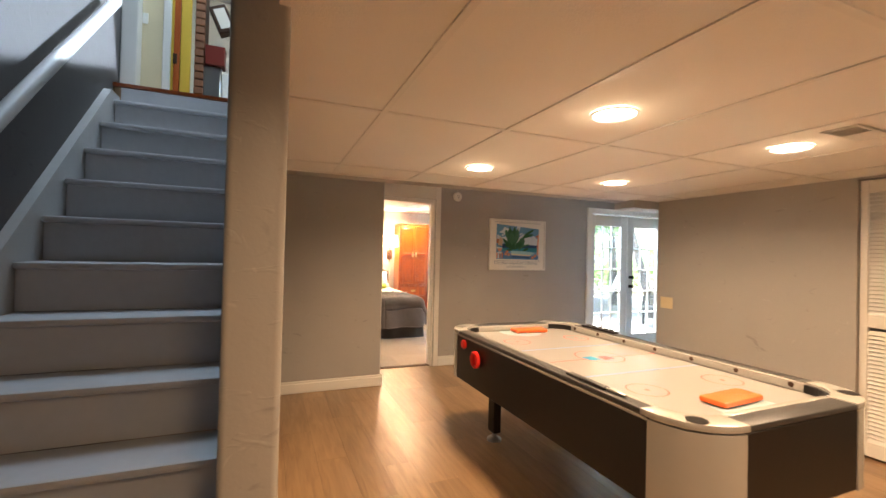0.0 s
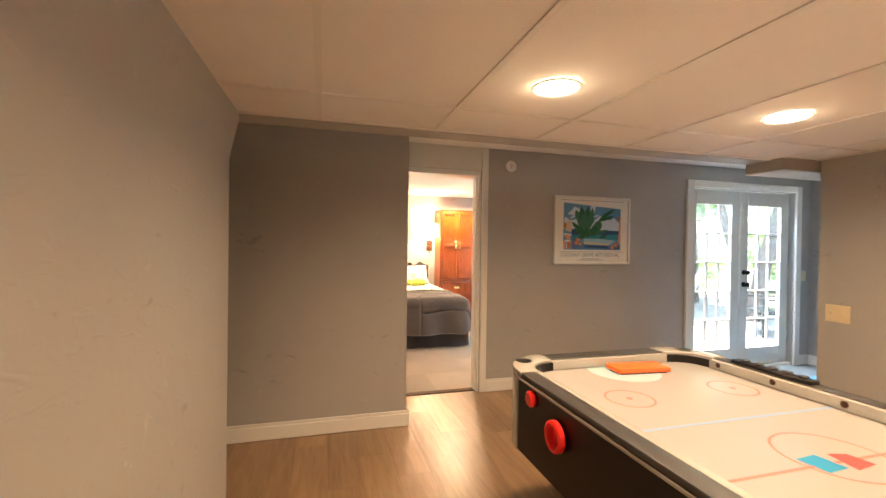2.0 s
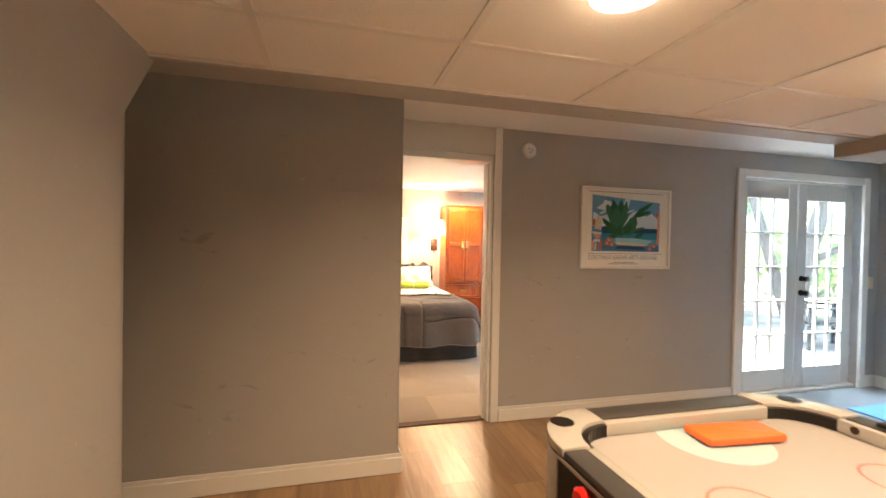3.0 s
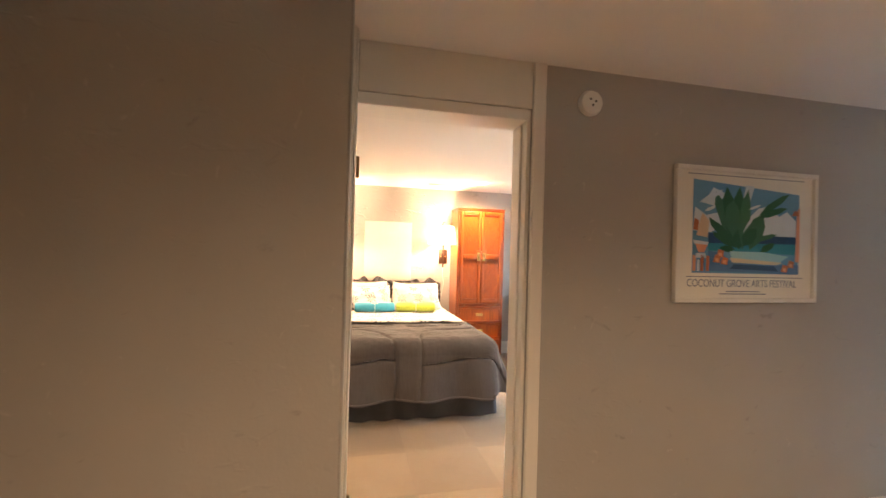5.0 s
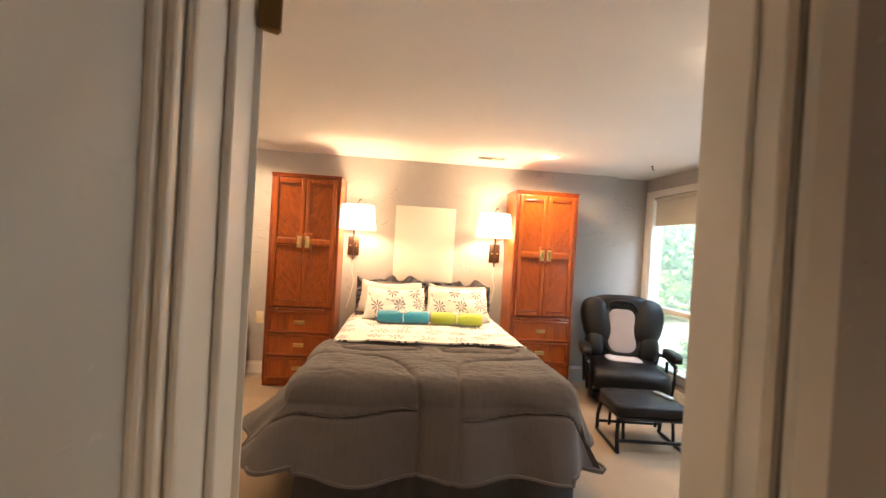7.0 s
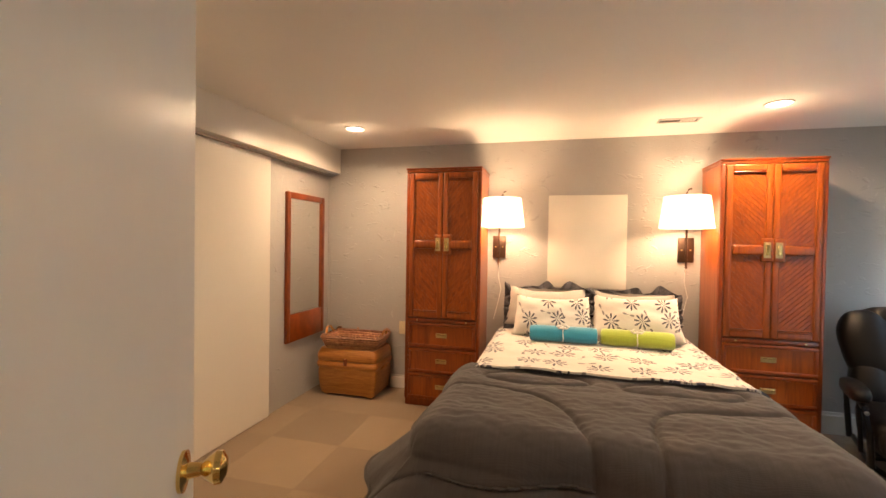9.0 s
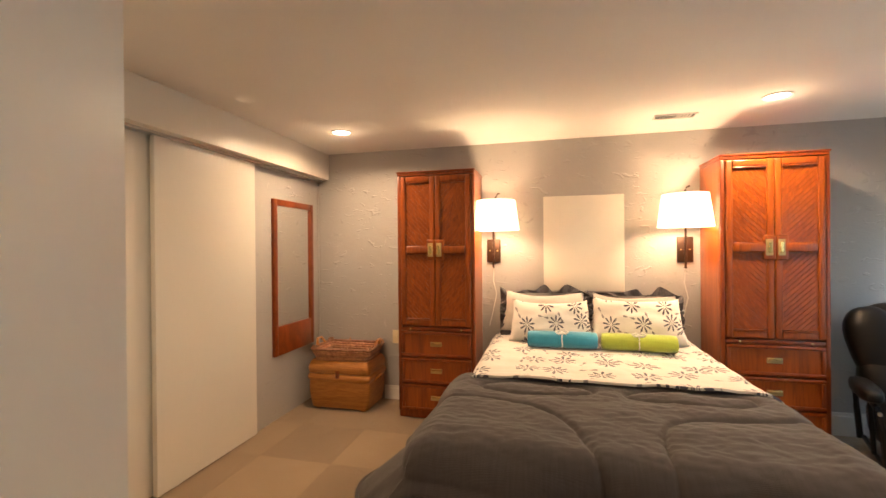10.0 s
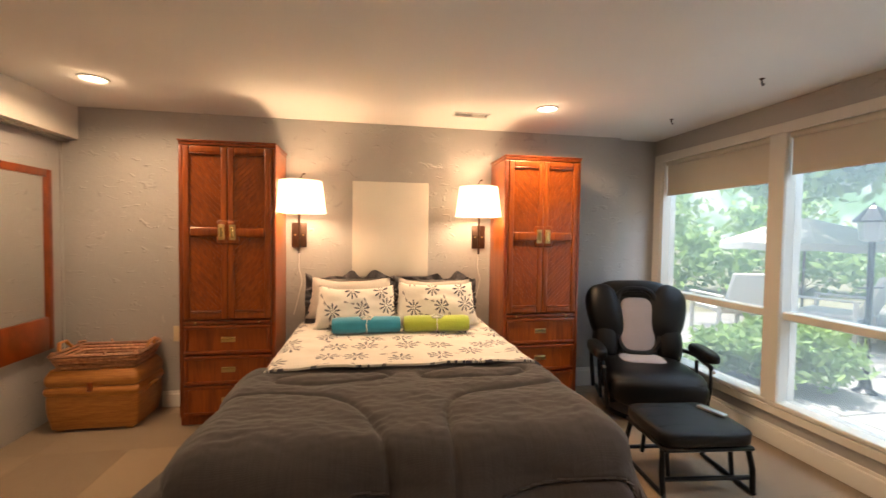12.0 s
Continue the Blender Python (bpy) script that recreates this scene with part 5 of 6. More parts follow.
def comforter_at(u, v):
    s, t = (u - 0.5) * 2 * 1.13, -0.53 + v * (7.30 - 6.53 + 0.53)
    lean = min(1.0, max(0.0, (-s - 0.35) / 0.35))
    wide = 0.36 + 0.36 * lean * lean * (3 - 2 * lean)
    x, y, z = draped(s, t, 0.68, 6.53, 0.12, wide if t < 0.3 else wide - 0.18 * min(1, (t - 0.3) / 0.4), 0.03)
    # stitched seams: two curves that sweep from the sides down to the foot, and a leaf loop above each
    a = abs(s + 0.012 * math.sin(t * 7))
    u, w = max(a - 0.06, 1e-4), 0.47 - t + 0.02 * math.sin(s * 9)
    sweep = abs(u * w - 0.03) / math.hypot(u, w)
    e, f = (a - 0.34) / 0.27, (t - 0.60) / 0.075
    leaf = abs(e * e + f * f - 1) / (2 * math.hypot(e / 0.27, f / 0.075) + 1e-3)
    cross = abs(t + 0.24 + 0.02 * math.sin(s * 8)) if a > 0.11 else 1.0
    seam = min(sweep, leaf, cross)
    q = 0.014 * math.exp(-(seam / 0.012) ** 2)
    puff = 0.012 * (1 - math.exp(-seam / 0.06))
    hang = max(0.0, abs(s) - 0.70, -t - 0.05)
    calm = 1 / (1 + 14 * hang)
    wr = 0.010 * noise.noise(Vector((s * 5, t * 7, 1))) + calm * (0.004 * noise.noise(Vector((s * 16, t * 30, 4))) + 0.003 * noise.noise(Vector((s * 30, t * 60, 9))))
    d = puff - q + wr
    ax, ay = max(0.0, abs(s) - 0.68), max(0.0, -t)
    m = math.hypot(ax, ay)
    k = min(1.0, m / 0.12)
    nx, ny = (math.copysign(ax / m, s), -ay / m) if m > 0 else (0.0, 0.0)
    wave = 0.10 * hang * math.sin((t if ax > ay else s) * 12)
    return Vector((x + nx * k * (d + wave), y + ny * k * (d + wave), z + (1 - k) * d))


cf = thing("comforter", "charcoal quilted comforter spread over the bed", "comforter", (BX - 0.03, 0, 0.003))
part("cover", sheetmesh(bmesh.new(), comforter_at, 280, 170, 0.006), "comforter", cf)
part("hem", tube(bmesh.new(), [comforter_at(i / 120, 0.0) for i in range(121)], 0.010, 6), "comforter", cf, "rolled hem at the foot")
for u in (0.0, 1.0):
    part("hem", tube(bmesh.new(), [comforter_at(u, i / 60) for i in range(61)], 0.010, 6), "comforter", cf, "rolled hem at the side")


def sheet_at(u, v):
    s, t = (u - 0.5) * 2 * 1.02, 0.68 + v * (8.42 - 6.53 - 0.68)
    x, y, z = draped(s, t, 0.64, 6.53, 0.10, 0.20, 0.045)
    edge = max(0.0, 1 - v / 0.10)
    z += 0.022 * edge * (0.7 + 0.5 * noise.noise(Vector((s * 4, 0, 2))))
    y += 0.025 * noise.noise(Vector((s * 3.0, 5, 0))) * edge
    d = 0.012 * noise.noise(Vector((s * 4, t * 7, 7))) + 0.005 * noise.noise(Vector((s * 12, t * 16, 2)))
    side = 1 if s > 0 else -1
    return Vector((x + (side * abs(d) if abs(s) > 0.74 else 0), y, z + (d if abs(s) <= 0.74 else 0)))


single("bed_sheet", sheetmesh(bmesh.new(), sheet_at, 110, 70, 0.012), "sheet", "cream duvet folded back, printed with dark flowers", "duvet", (BX, 0, 0.003))


def pillow(name, x, y, z, hx, hz, hy, lean, mat, label, turn=0, flange=None):
    p = thing(name, label, "pillow", (x, y, z), turn, "bed pillows")
    m = Matrix.Rotation(radians(-lean), 3, "X")
    bm = bmesh.new()
    n = 26

    def at(i, j, s):
        u, v = -1 + 2 * i / n, -1 + 2 * j / n
        pin = 1 - 0.10 * (abs(u) ** 3 * (1 - abs(v) ** 2) * 0 + abs(v) ** 2 * (1 - u * u) * 0.5 + u * u * (1 - v * v) * 0.5)
        th = hy * ((1 - u ** 4) * (1 - v ** 4)) ** 0.5
        th *= 1 + 0.16 * noise.noise(Vector((u * 2.2, v * 2.2, x * 3 + s)))
        sag = 0.020 * (1 - u * u) * max(v, 0.0) - 0.012 * abs(u) ** 6 * abs(v) ** 6
        lump = 0.010 * noise.noise(Vector((u * 1.7, v * 1.7, x * 5)))
        return Vector((hx * u * pin * (1.05 - 0.06 * v) + lump, s * th, hz * v * pin - sag + lump))
    grids = []
    for s in (-1, 1):
        g = [[bm.verts.new(m @ at(i, j, s)) for j in range(n + 1)] for i in range(n + 1)]
        for i in range(n):
            for j in range(n):
                bm.faces.new((g[i][j], g[i + 1][j], g[i + 1][j + 1], g[i][j + 1]))
    bmesh.ops.remove_doubles(bm, verts=bm.verts, dist=0.0004)
    bmesh.ops.recalc_face_normals(bm, faces=bm.faces)
    part("case", bm, mat, p)
    if flange:
        bm = bmesh.new()
        k = 120
        rings = []
        for q, amp in ((0.94, 0.0), (1.0, 0.015), (1.13, 0.03)):
            ring = []
            for i in range(k):
                a = 2 * math.pi * i / k
                c, s2 = math.cos(a), math.sin(a)
                f = max(abs(c), abs(s2))
                ring.append(bm.verts.new(m @ Vector((hx * q * c / f, amp * math.sin(i * 1.05), hz * q * s2 / f + ((0.02 * math.sin(i * 0.7) + 0.05 * noise.noise(Vector((c * 4, s2 * 4, x)))) if q > 1 else 0)))))
            rings.append(ring)
        for ra, rb in zip(rings, rings[1:]):
            for i in range(k):
                bm.faces.new((ra[i], ra[(i + 1) % k], rb[(i + 1) % k], rb[i]))
        part("flange", bm, flange, p, "ruffled dark plaid flange")
    return p


pillow("pillow_sham", 1.33, 8.37, 0.825, 0.30, 0.155, 0.06, 12, "sham", "pale pillow sham with a ruffled dark plaid edge", 2, "plaid")
pillow("pillow_sham", 1.97, 8.36, 0.815, 0.29, 0.155, 0.06, 12, "sham", "pale pillow sham with a ruffled dark plaid edge", -2, "plaid")
pillow("pillow", 1.375, 8.19, 0.782, 0.275, 0.160, 0.10, 28, "case", "cream pillow printed with dark flowers", 5)
pillow("pillow", 1.955, 8.19, 0.795, 0.285, 0.170, 0.10, 26, "case", "cream pillow printed with dark flowers", -3)


def towel(x, mat, label, turn):
    t = thing("rolled_towel", label, "towel", (x, 7.955, 0.705), turn, "rolled towels")
    bm = bmesh.new()
    n, k = 36, 14
    rings = []
    for j in range(k + 1):
        u = -0.222 + 0.444 * j / k
        ring = []
        sq = 1 - 0.10 * math.exp(-(u / 0.02) ** 2) - (0.10 if j in (0, k) else 0)
        for i in range(n):
            a = 2 * math.pi * i / n
            r = (0.058 + 0.004 * (i / n)) * sq * (1 + 0.05 * noise.noise(Vector((u * 9, math.cos(a) * 2, math.sin(a) * 2 + x))))
            ring.append(bm.verts.new((u, r * math.cos(a) * 1.08, r * math.sin(a) * 0.94)))
        rings.append(ring)
    for ra, rb in zip(rings, rings[1:]):
        for i in range(n):
            bm.faces.new((ra[i], ra[(i + 1) % n], rb[(i + 1) % n], rb[i]))
    for ring in (rings[0], rings[-1]):
        bm.faces.new(ring)
    bmesh.ops.recalc_face_normals(bm, faces=bm.faces)
    part("roll", bm, mat, t)
    for s in (-1, 1):
        pts = []
        for i in range(50):
            r = 0.008 + 0.042 * i / 50
            a = i * 0.5
            pts.append((s * 0.2225, r * math.cos(a), r * math.sin(a) * 0.9))
        part("spiral_edge", tube(bmesh.new(), pts, 0.0035, 5), mat, t)
    part("ribbon", tube(bmesh.new(), [(0.002 * math.sin(i), 0.0585 * math.cos(2 * math.pi * i / 24), 0.052 * math.sin(2 * math.pi * i / 24)) for i in range(24)], 0.004, 6, True), "ribbon", t, "white ribbon")
    for s in (-1, 1):
        part("bow", tube(bmesh.new(), [(0, -0.03, 0.05), (s * 0.02, -0.035, 0.066), (s * 0.04, -0.04, 0.058), (s * 0.025, -0.045, 0.048), (0, -0.035, 0.05)], 0.007, 6), "ribbon", t, "white bow")


towel(1.445, "towelblue", "rolled turquoise towel tied with a white ribbon", 1)
towel(1.920, "towelgreen", "rolled lime green towel tied with a white ribbon", -3)

# mirror, hamper and tray
mi = thing("wall_mirror", "tall mirror in a reddish brown wooden frame", "mirror", (-0.699, 8.118, 1.108))
for y0, y1, z0, z1 in ((-0.28, -0.235, -0.61, 0.61), (0.235, 0.28, -0.61, 0.61), (-0.235, 0.235, 0.56, 0.61), (-0.235, 0.235, -0.61, -0.385)):
    part("frame_bar", B(0, 0.028, y0, y1, z0, z1, 0.005, 2), "cherrydark", mi)
part("glass", B(0.006, 0.012, -0.235, 0.235, -0.385, 0.56), "mirror", mi, "", False)

hp = thing("wicker_hamper", "honey coloured woven wicker storage chest", "hamper", (-0.31, 8.325, 0.003))
hp.scale = (1.06, 1.04, 1.0)
def hamper_wall(z0, z1, w0, w1, d0, d1):
    bm = bmesh.new()
    n = 10
    rows = []
    for j in range(n + 1):
        t = j / n
        bulge = 0.012 * math.sin(math.pi * t)
        rows.append([(x * (w0 + (w1 - w0) * t + bulge), y * (d0 + (d1 - d0) * t + bulge), z0 + (z1 - z0) * t) for x, y in rounded(1, 1, 0.16, 4)])
    vs = [[bm.verts.new(p) for p in row] for row in rows]
    k = len(vs[0])
    for a, b in zip(vs, vs[1:]):
        for i in range(k):
            bm.faces.new((a[i], a[(i + 1) % k], b[(i + 1) % k], b[i]))
    bm.faces.new(vs[0]), bm.faces.new(vs[-1])
    bmesh.ops.recalc_face_normals(bm, faces=bm.faces)
    return bm
part("body", hamper_wall(0.02, 0.30, 0.236, 0.248, 0.162, 0.171), "wicker", hp)
part("band", hamper_wall(0.235, 0.30, 0.252, 0.254, 0.175, 0.177), "wicker", hp, "raised woven band")
part("lid", hamper_wall(0.305, 0.405, 0.256, 0.235, 0.18, 0.165), "wicker", hp)
part("clasp", B(-0.015, 0.015, -0.192, -0.178, 0.27, 0.33, 0.004), "cherrydark", hp, "dark wooden toggle")
for sx in (-1, 1):
    part("handle", tube(bmesh.new(), [(sx * 0.245, -0.06, 0.22), (sx * 0.275, -0.045, 0.255), (sx * 0.28, 0.0, 0.265), (sx * 0.275, 0.045, 0.255), (sx * 0.245, 0.06, 0.22)], 0.011, 8), "wicker", hp)
    for sy in (-1, 1):
        part("foot", B(sx * 0.19 - 0.025, sx * 0.19 + 0.025, sy * 0.12 - 0.025, sy * 0.12 + 0.025, 0, 0.03, 0.006), "wicker", hp)
tr = thing("basket_tray", "striped red and tan woven tray basket", "basket", (-0.30, 8.32, 0.408), 3)
tr.scale = (1.14, 1.12, 0.92)
part("floor", B(-0.18, 0.18, -0.12, 0.12, 0.0, 0.012, 0.004), "basket", tr)
for i in range(5):
    z = 0.018 + 0.021 * i
    sp = 1 + 0.04 * i
    part("weave", tube(bmesh.new(), [(x * 1.0, y * 1.0, z + 0.003 * math.sin(k * 1.7)) for k, (x, y) in enumerate(rounded(0.195 * sp, 0.135 * sp, 0.03, 3))], 0.012, 6, True), "basket", tr)
for k in range(22):
    pts = rounded(0.235, 0.165, 0.03, 3)
    per = k / 22 * len(pts)
    x, y = pts[int(per)][0], pts[int(per)][1]
    x2, y2 = pts[(int(per) + 1) % len(pts)]
    f = per - int(per)
    x, y = x + (x2 - x) * f, y + (y2 - y) * f
    part("stake", tube(bmesh.new(), [(x * 0.82, y * 0.82, 0.01), (x * 0.97, y * 0.97, 0.11), (x * 0.93, y * 0.93, 0.13)], 0.008, 6), "basket", tr)
for sx in (-1, 1):
    part("handle", tube(bmesh.new(), [(sx * 0.22, -0.06, 0.11), (sx * 0.235, -0.03, 0.165), (sx * 0.235, 0.03, 0.165), (sx * 0.22, 0.06, 0.11)], 0.010, 8), "wicker", tr)

# glider recliner and ottoman
ch = thing("glider_recliner", "black leather glider recliner with a grey inset back", "armchair", (3.525, 7.97, 0.003), -18)
ch.scale = (0.89, 0.93, 0.945)
part("base_ring", tube(bmesh.new(), [(0.30 * math.cos(a / 16 * math.pi), 0.30 * math.sin(a / 16 * math.pi), 0.02) for a in range(32)], 0.018, 8, True), "blackmetal", ch)
part("base_post", lathe(bmesh.new(), [(0.05, 0.02), (0.045, 0.10), (0.06, 0.16)], 16), "blackmetal", ch)
for a in (30, 150, 270):
    part("base_spoke", tube(bmesh.new(), [(0, 0, 0.06), (0.3 * math.cos(radians(a)), 0.3 * math.sin(radians(a)), 0.025)], 0.014, 8), "blackmetal", ch)
for s in (-1, 1):
    sf = part("side_frame", tube(bmesh.new(), [(s * 0.36, -0.30, 0.10), (s * 0.38, -0.33, 0.30), (s * 0.40, -0.30, 0.45), (s * 0.40, -0.05, 0.475), (s * 0.39, 0.20, 0.45), (s * 0.37, 0.24, 0.30), (s * 0.36, 0.20, 0.10)], 0.019, 8), "blackmetal", ch)
    part("link", tube(bmesh.new(), [(s * 0.36, -0.28, 0.11), (s * 0.34, 0.20, 0.11)], 0.016, 8), "blackmetal", sf)
    part("link", tube(bmesh.new(), [(s * 0.37, -0.12, 0.12), (s * 0.385, -0.10, 0.45)], 0.014, 8), "blackmetal", sf)
    part("cross_bar", tube(bmesh.new(), [(0, s * 0.2, 0.17), (s * 0.36, s * 0.2, 0.12)], 0.014, 8), "blackmetal", ch)
    part("armrest", cushion(bmesh.new(), (s * 0.415, -0.14, 0.515), (0.058, 0.20, 0.046), 0.62), "leather", ch, "padded leather armrest")
part("seat", cushion(bmesh.new(), (0, -0.12, 0.285), (0.365, 0.34, 0.125), 0.42, wob=0.03), "leather", ch)
part("seat_roll", cushion(bmesh.new(), (0, -0.36, 0.275), (0.35, 0.11, 0.115), 0.6, wob=0.03), "leather", ch, "rolled front edge of the seat")
part("seat_inset", cushion(bmesh.new(), (0, 0.02, 0.398), (0.18, 0.14, 0.022), 0.5), "greige", ch, "grey fabric seat inset")
mb = Matrix.Rotation(radians(-16), 3, "X")
part("backrest", cushion(bmesh.new(), (0, 0.28, 0.645), (0.30, 0.10, 0.365), 0.66, m=mb, wob=0.03), "leather", ch)
for s in (-1, 1):
    part("back_wing", cushion(bmesh.new(), (s * 0.265, 0.245, 0.735), (0.155, 0.10, 0.255), 0.8, m=mb @ Matrix.Rotation(radians(s * 14), 3, "Y"), wob=0.04), "leather", ch, "rolled leather side bolster")
    part("lower_wing", cushion(bmesh.new(), (s * 0.27, 0.19, 0.50), (0.11, 0.11, 0.16), 0.8, m=mb, wob=0.04), "leather", ch, "lower leather side bolster")
    part("arm_bolt", lathe(bmesh.new(), [(0.012, 0.0), (0.012, -0.012), (0.001, -0.014)], 12, (s * 0.40, -0.335, 0.43), "y"), "steel", ch, "steel bolt")
part("head_roll", cushion(bmesh.new(), (0, 0.345, 0.92), (0.30, 0.095, 0.09), 0.7, m=mb, wob=0.04), "leather", ch, "padded leather head roll")
part("back_ring", tube(bmesh.new(), [Vector((0, 0.28, 0.66)) + mb @ Vector((0.185 * math.copysign(abs(math.cos(a)) ** 0.6, math.cos(a)), -0.10, 0.27 * math.copysign(abs(math.sin(a)) ** 0.7, math.sin(a)))) for a in [i * math.pi / 18 for i in range(36)]], 0.024, 8, True), "leather", ch)
part("back_inset", cushion(bmesh.new(), (0, 0.185, 0.645), (0.145, 0.030, 0.235), 0.5, m=mb), "greige", ch, "grey fabric back inset")

ot = thing("glider_ottoman", "black leather gliding ottoman on a metal frame", "ottoman", (3.19, 7.12, 0.003), -6)
ot.scale = (0.92, 1.05, 0.80)
part("cushion", cushion(bmesh.new(), (0, 0, 0.365), (0.275, 0.20, 0.052), 0.3, wob=0.03), "leather", ot)
for i in (-1, 0, 1):
    part("seam", tube(bmesh.new(), [(-0.24, 0.11 * i, 0.413), (-0.1, 0.11 * i + 0.02, 0.414), (0.1, 0.11 * i - 0.02, 0.414), (0.24, 0.11 * i, 0.412)], 0.004, 6), "leather", ot)
part("tray_edge", B(-0.265, 0.265, -0.19, 0.19, 0.285, 0.315, 0.01), "blackmetal", ot)
for sx in (-1, 1):
    for sy in (-1, 1):
        part("leg", tube(bmesh.new(), [(sx * 0.25, sy * 0.15, 0.30), (sx * 0.265, sy * 0.17, 0.16), (sx * 0.26, sy * 0.18, 0.012)], 0.015, 8), "blackmetal", ot)
        part("swing_link", tube(bmesh.new(), [(sx * 0.19, sy * 0.10, 0.29), (sx * 0.19, sy * 0.12, 0.09)], 0.012, 8), "blackmetal", ot)
    part("foot_rail", tube(bmesh.new(), [(sx * 0.26, -0.19, 0.015), (sx * 0.26, 0.19, 0.015)], 0.015, 8), "blackmetal", ot)
for sy in (-1, 1):
    part("stretcher", tube(bmesh.new(), [(-0.26, sy * 0.16, 0.10), (0.26, sy * 0.16, 0.10)], 0.014, 8), "blackmetal", ot)
rc = single("remote_control", B(-0.022, 0.022, -0.08, 0.08, 0, 0.016, 0.006, 2), "steel", "slim grey remote control lying on the ottoman", "remote control", (3.37, 7.14, 0.338), 14)

for x, y in ((3.64, 7.89), (3.55, 7.08)):
    hk = thing("ceiling_hook", "small dark metal hook in the ceiling", "hook", (x, y, 2.189))
    part("plate", lathe(bmesh.new(), [(0.013, 0), (0.013, -0.004), (0.001, -0.005)], 16), "bronze", hk)
    part("curl", tube(bmesh.new(), [(0, 0, -0.004), (0, 0, -0.025), (0.008, 0, -0.036), (0.015, 0, -0.027)], 0.004, 8), "bronze", hk)

# ---- outdoors ----
gr = bmesh.new()
bmesh.ops.create_grid(gr, x_segments=40, y_segments=40, size=150)
for v in gr.verts:
    v.co.z = -0.06
gm = plain("garden_ground", (0.20, 0.19, 0.12), 0.95, vary=0.5, grain=8, bump=0.5, spot=0.6)
setting("ground", gr, gm, "garden soil and grass reaching into the distance", "ground")
# backdrop emits by itself: sunlit brightness and haze are put into its emission colour
bd_m, bd_nt, bd_b = nodes_of("backdrop_glow", 1.0)
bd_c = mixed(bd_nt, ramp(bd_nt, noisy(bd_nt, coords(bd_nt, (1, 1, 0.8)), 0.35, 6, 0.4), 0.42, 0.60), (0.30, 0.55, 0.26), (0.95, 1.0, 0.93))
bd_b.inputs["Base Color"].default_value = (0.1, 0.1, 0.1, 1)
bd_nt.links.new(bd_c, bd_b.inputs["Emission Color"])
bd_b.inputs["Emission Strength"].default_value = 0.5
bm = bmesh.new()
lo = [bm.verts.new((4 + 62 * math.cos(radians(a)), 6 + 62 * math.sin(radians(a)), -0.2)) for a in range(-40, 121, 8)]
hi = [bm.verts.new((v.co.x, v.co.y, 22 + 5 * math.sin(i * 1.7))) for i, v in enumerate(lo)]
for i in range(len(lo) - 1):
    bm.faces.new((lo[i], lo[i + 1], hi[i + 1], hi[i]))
setting("backdrop", bm, bd_m, "distant woodland backdrop, its haze and sunlight painted as a glow", "backdrop")
pavers = tagged(link("patio", B(4.25, 13.0, 3.5, 11.8, -0.10, -0.045), "concrete"), "pale paved patio beyond the windows", "patio", kind="structure")
stone = None
rs = random.Random(8)
for i in range(12):
    for j in range(12):
        x, y = 4.3 + 0.72 * i, 3.6 + 0.68 * j
        if stone is None:
            stone = link("paver", B(0, 0.705, 0, 0.665, -0.045, -0.012, 0.008), "concrete")
            o = stone
        else:
            o = stone.copy()
            scene.collection.objects.link(o)
        o.location = (x, y, -0.002 * rs.random())
        o.parent = pavers


def leaves(name, blobs, count, size, label, category, trunk=None, kind="", seed=1):
    """A tree or shrub: blobs of (x, y, z, rx, ry, rz) filled with small leaves."""
    r = np.random.RandomState(seed)
    t = thing(name, label, category, (blobs[0][0], blobs[0][1], -0.06))
    ox, oy, oz = blobs[0][0], blobs[0][1], -0.06
    vol = np.array([b[3] * b[4] * b[5] for b in blobs]) ** 0.7
    pick = r.choice(len(blobs), count, p=vol / vol.sum())
    bl = np.array(blobs)[pick]
    d = r.normal(size=(count, 3))
    d /= np.linalg.norm(d, axis=1)[:, None]
    rad = (0.45 + 0.65 * r.rand(count)) * (0.8 + 0.3 * np.sin(d[:, 0] * 5 + pick) * np.sin(d[:, 2] * 4))
    c = bl[:, :3] + d * rad[:, None] * bl[:, 3:]
    c[:, 2] = np.maximum(c[:, 2], -0.02)
    a = r.normal(size=(count, 3))
    a /= np.linalg.norm(a, axis=1)[:, None]
    n = d * 0.6 + r.normal(size=(count, 3)) * 0.6
    b = np.cross(a, n)
    b /= np.linalg.norm(b, axis=1)[:, None] + 1e-9
    s = size * (0.6 + 0.8 * r.rand(count))[:, None]
    org = np.array([ox, oy, oz])
    v = np.stack([c - a * s, c + b * s * 0.45, c + a * s, c - b * s * 0.45], axis=1).reshape(-1, 3) - org
    f = np.arange(count * 4).reshape(-1, 4)
    me = bpy.data.meshes.new("crown")
    me.from_pydata(v.tolist(), [], f.tolist())
    me.materials.append(M["leaf"])
    cr = new("crown", me)
    cr.parent = t
    if trunk:
        for pts, r0, r1 in trunk:
            k = len(pts)
            part("trunk" if r0 > 0.05 else "limb", tube(bmesh.new(), [(p[0] - ox, p[1] - oy, p[2] - oz) for p in pts], [r0 + (r1 - r0) * i / (k - 1) for i in range(k)], 10), "bark", t)
    else:
        for i in range(5):
            q = blobs[i % len(blobs)]
            part("stem", tube(bmesh.new(), [((i - 2) * 0.03, 0.02 * i, 0), (q[0] - ox + (i - 2) * 0.12, q[1] - oy + 0.1 * (i % 3 - 1), q[2] - oz)], [0.012, 0.005], 6), "bark", t)
    return t


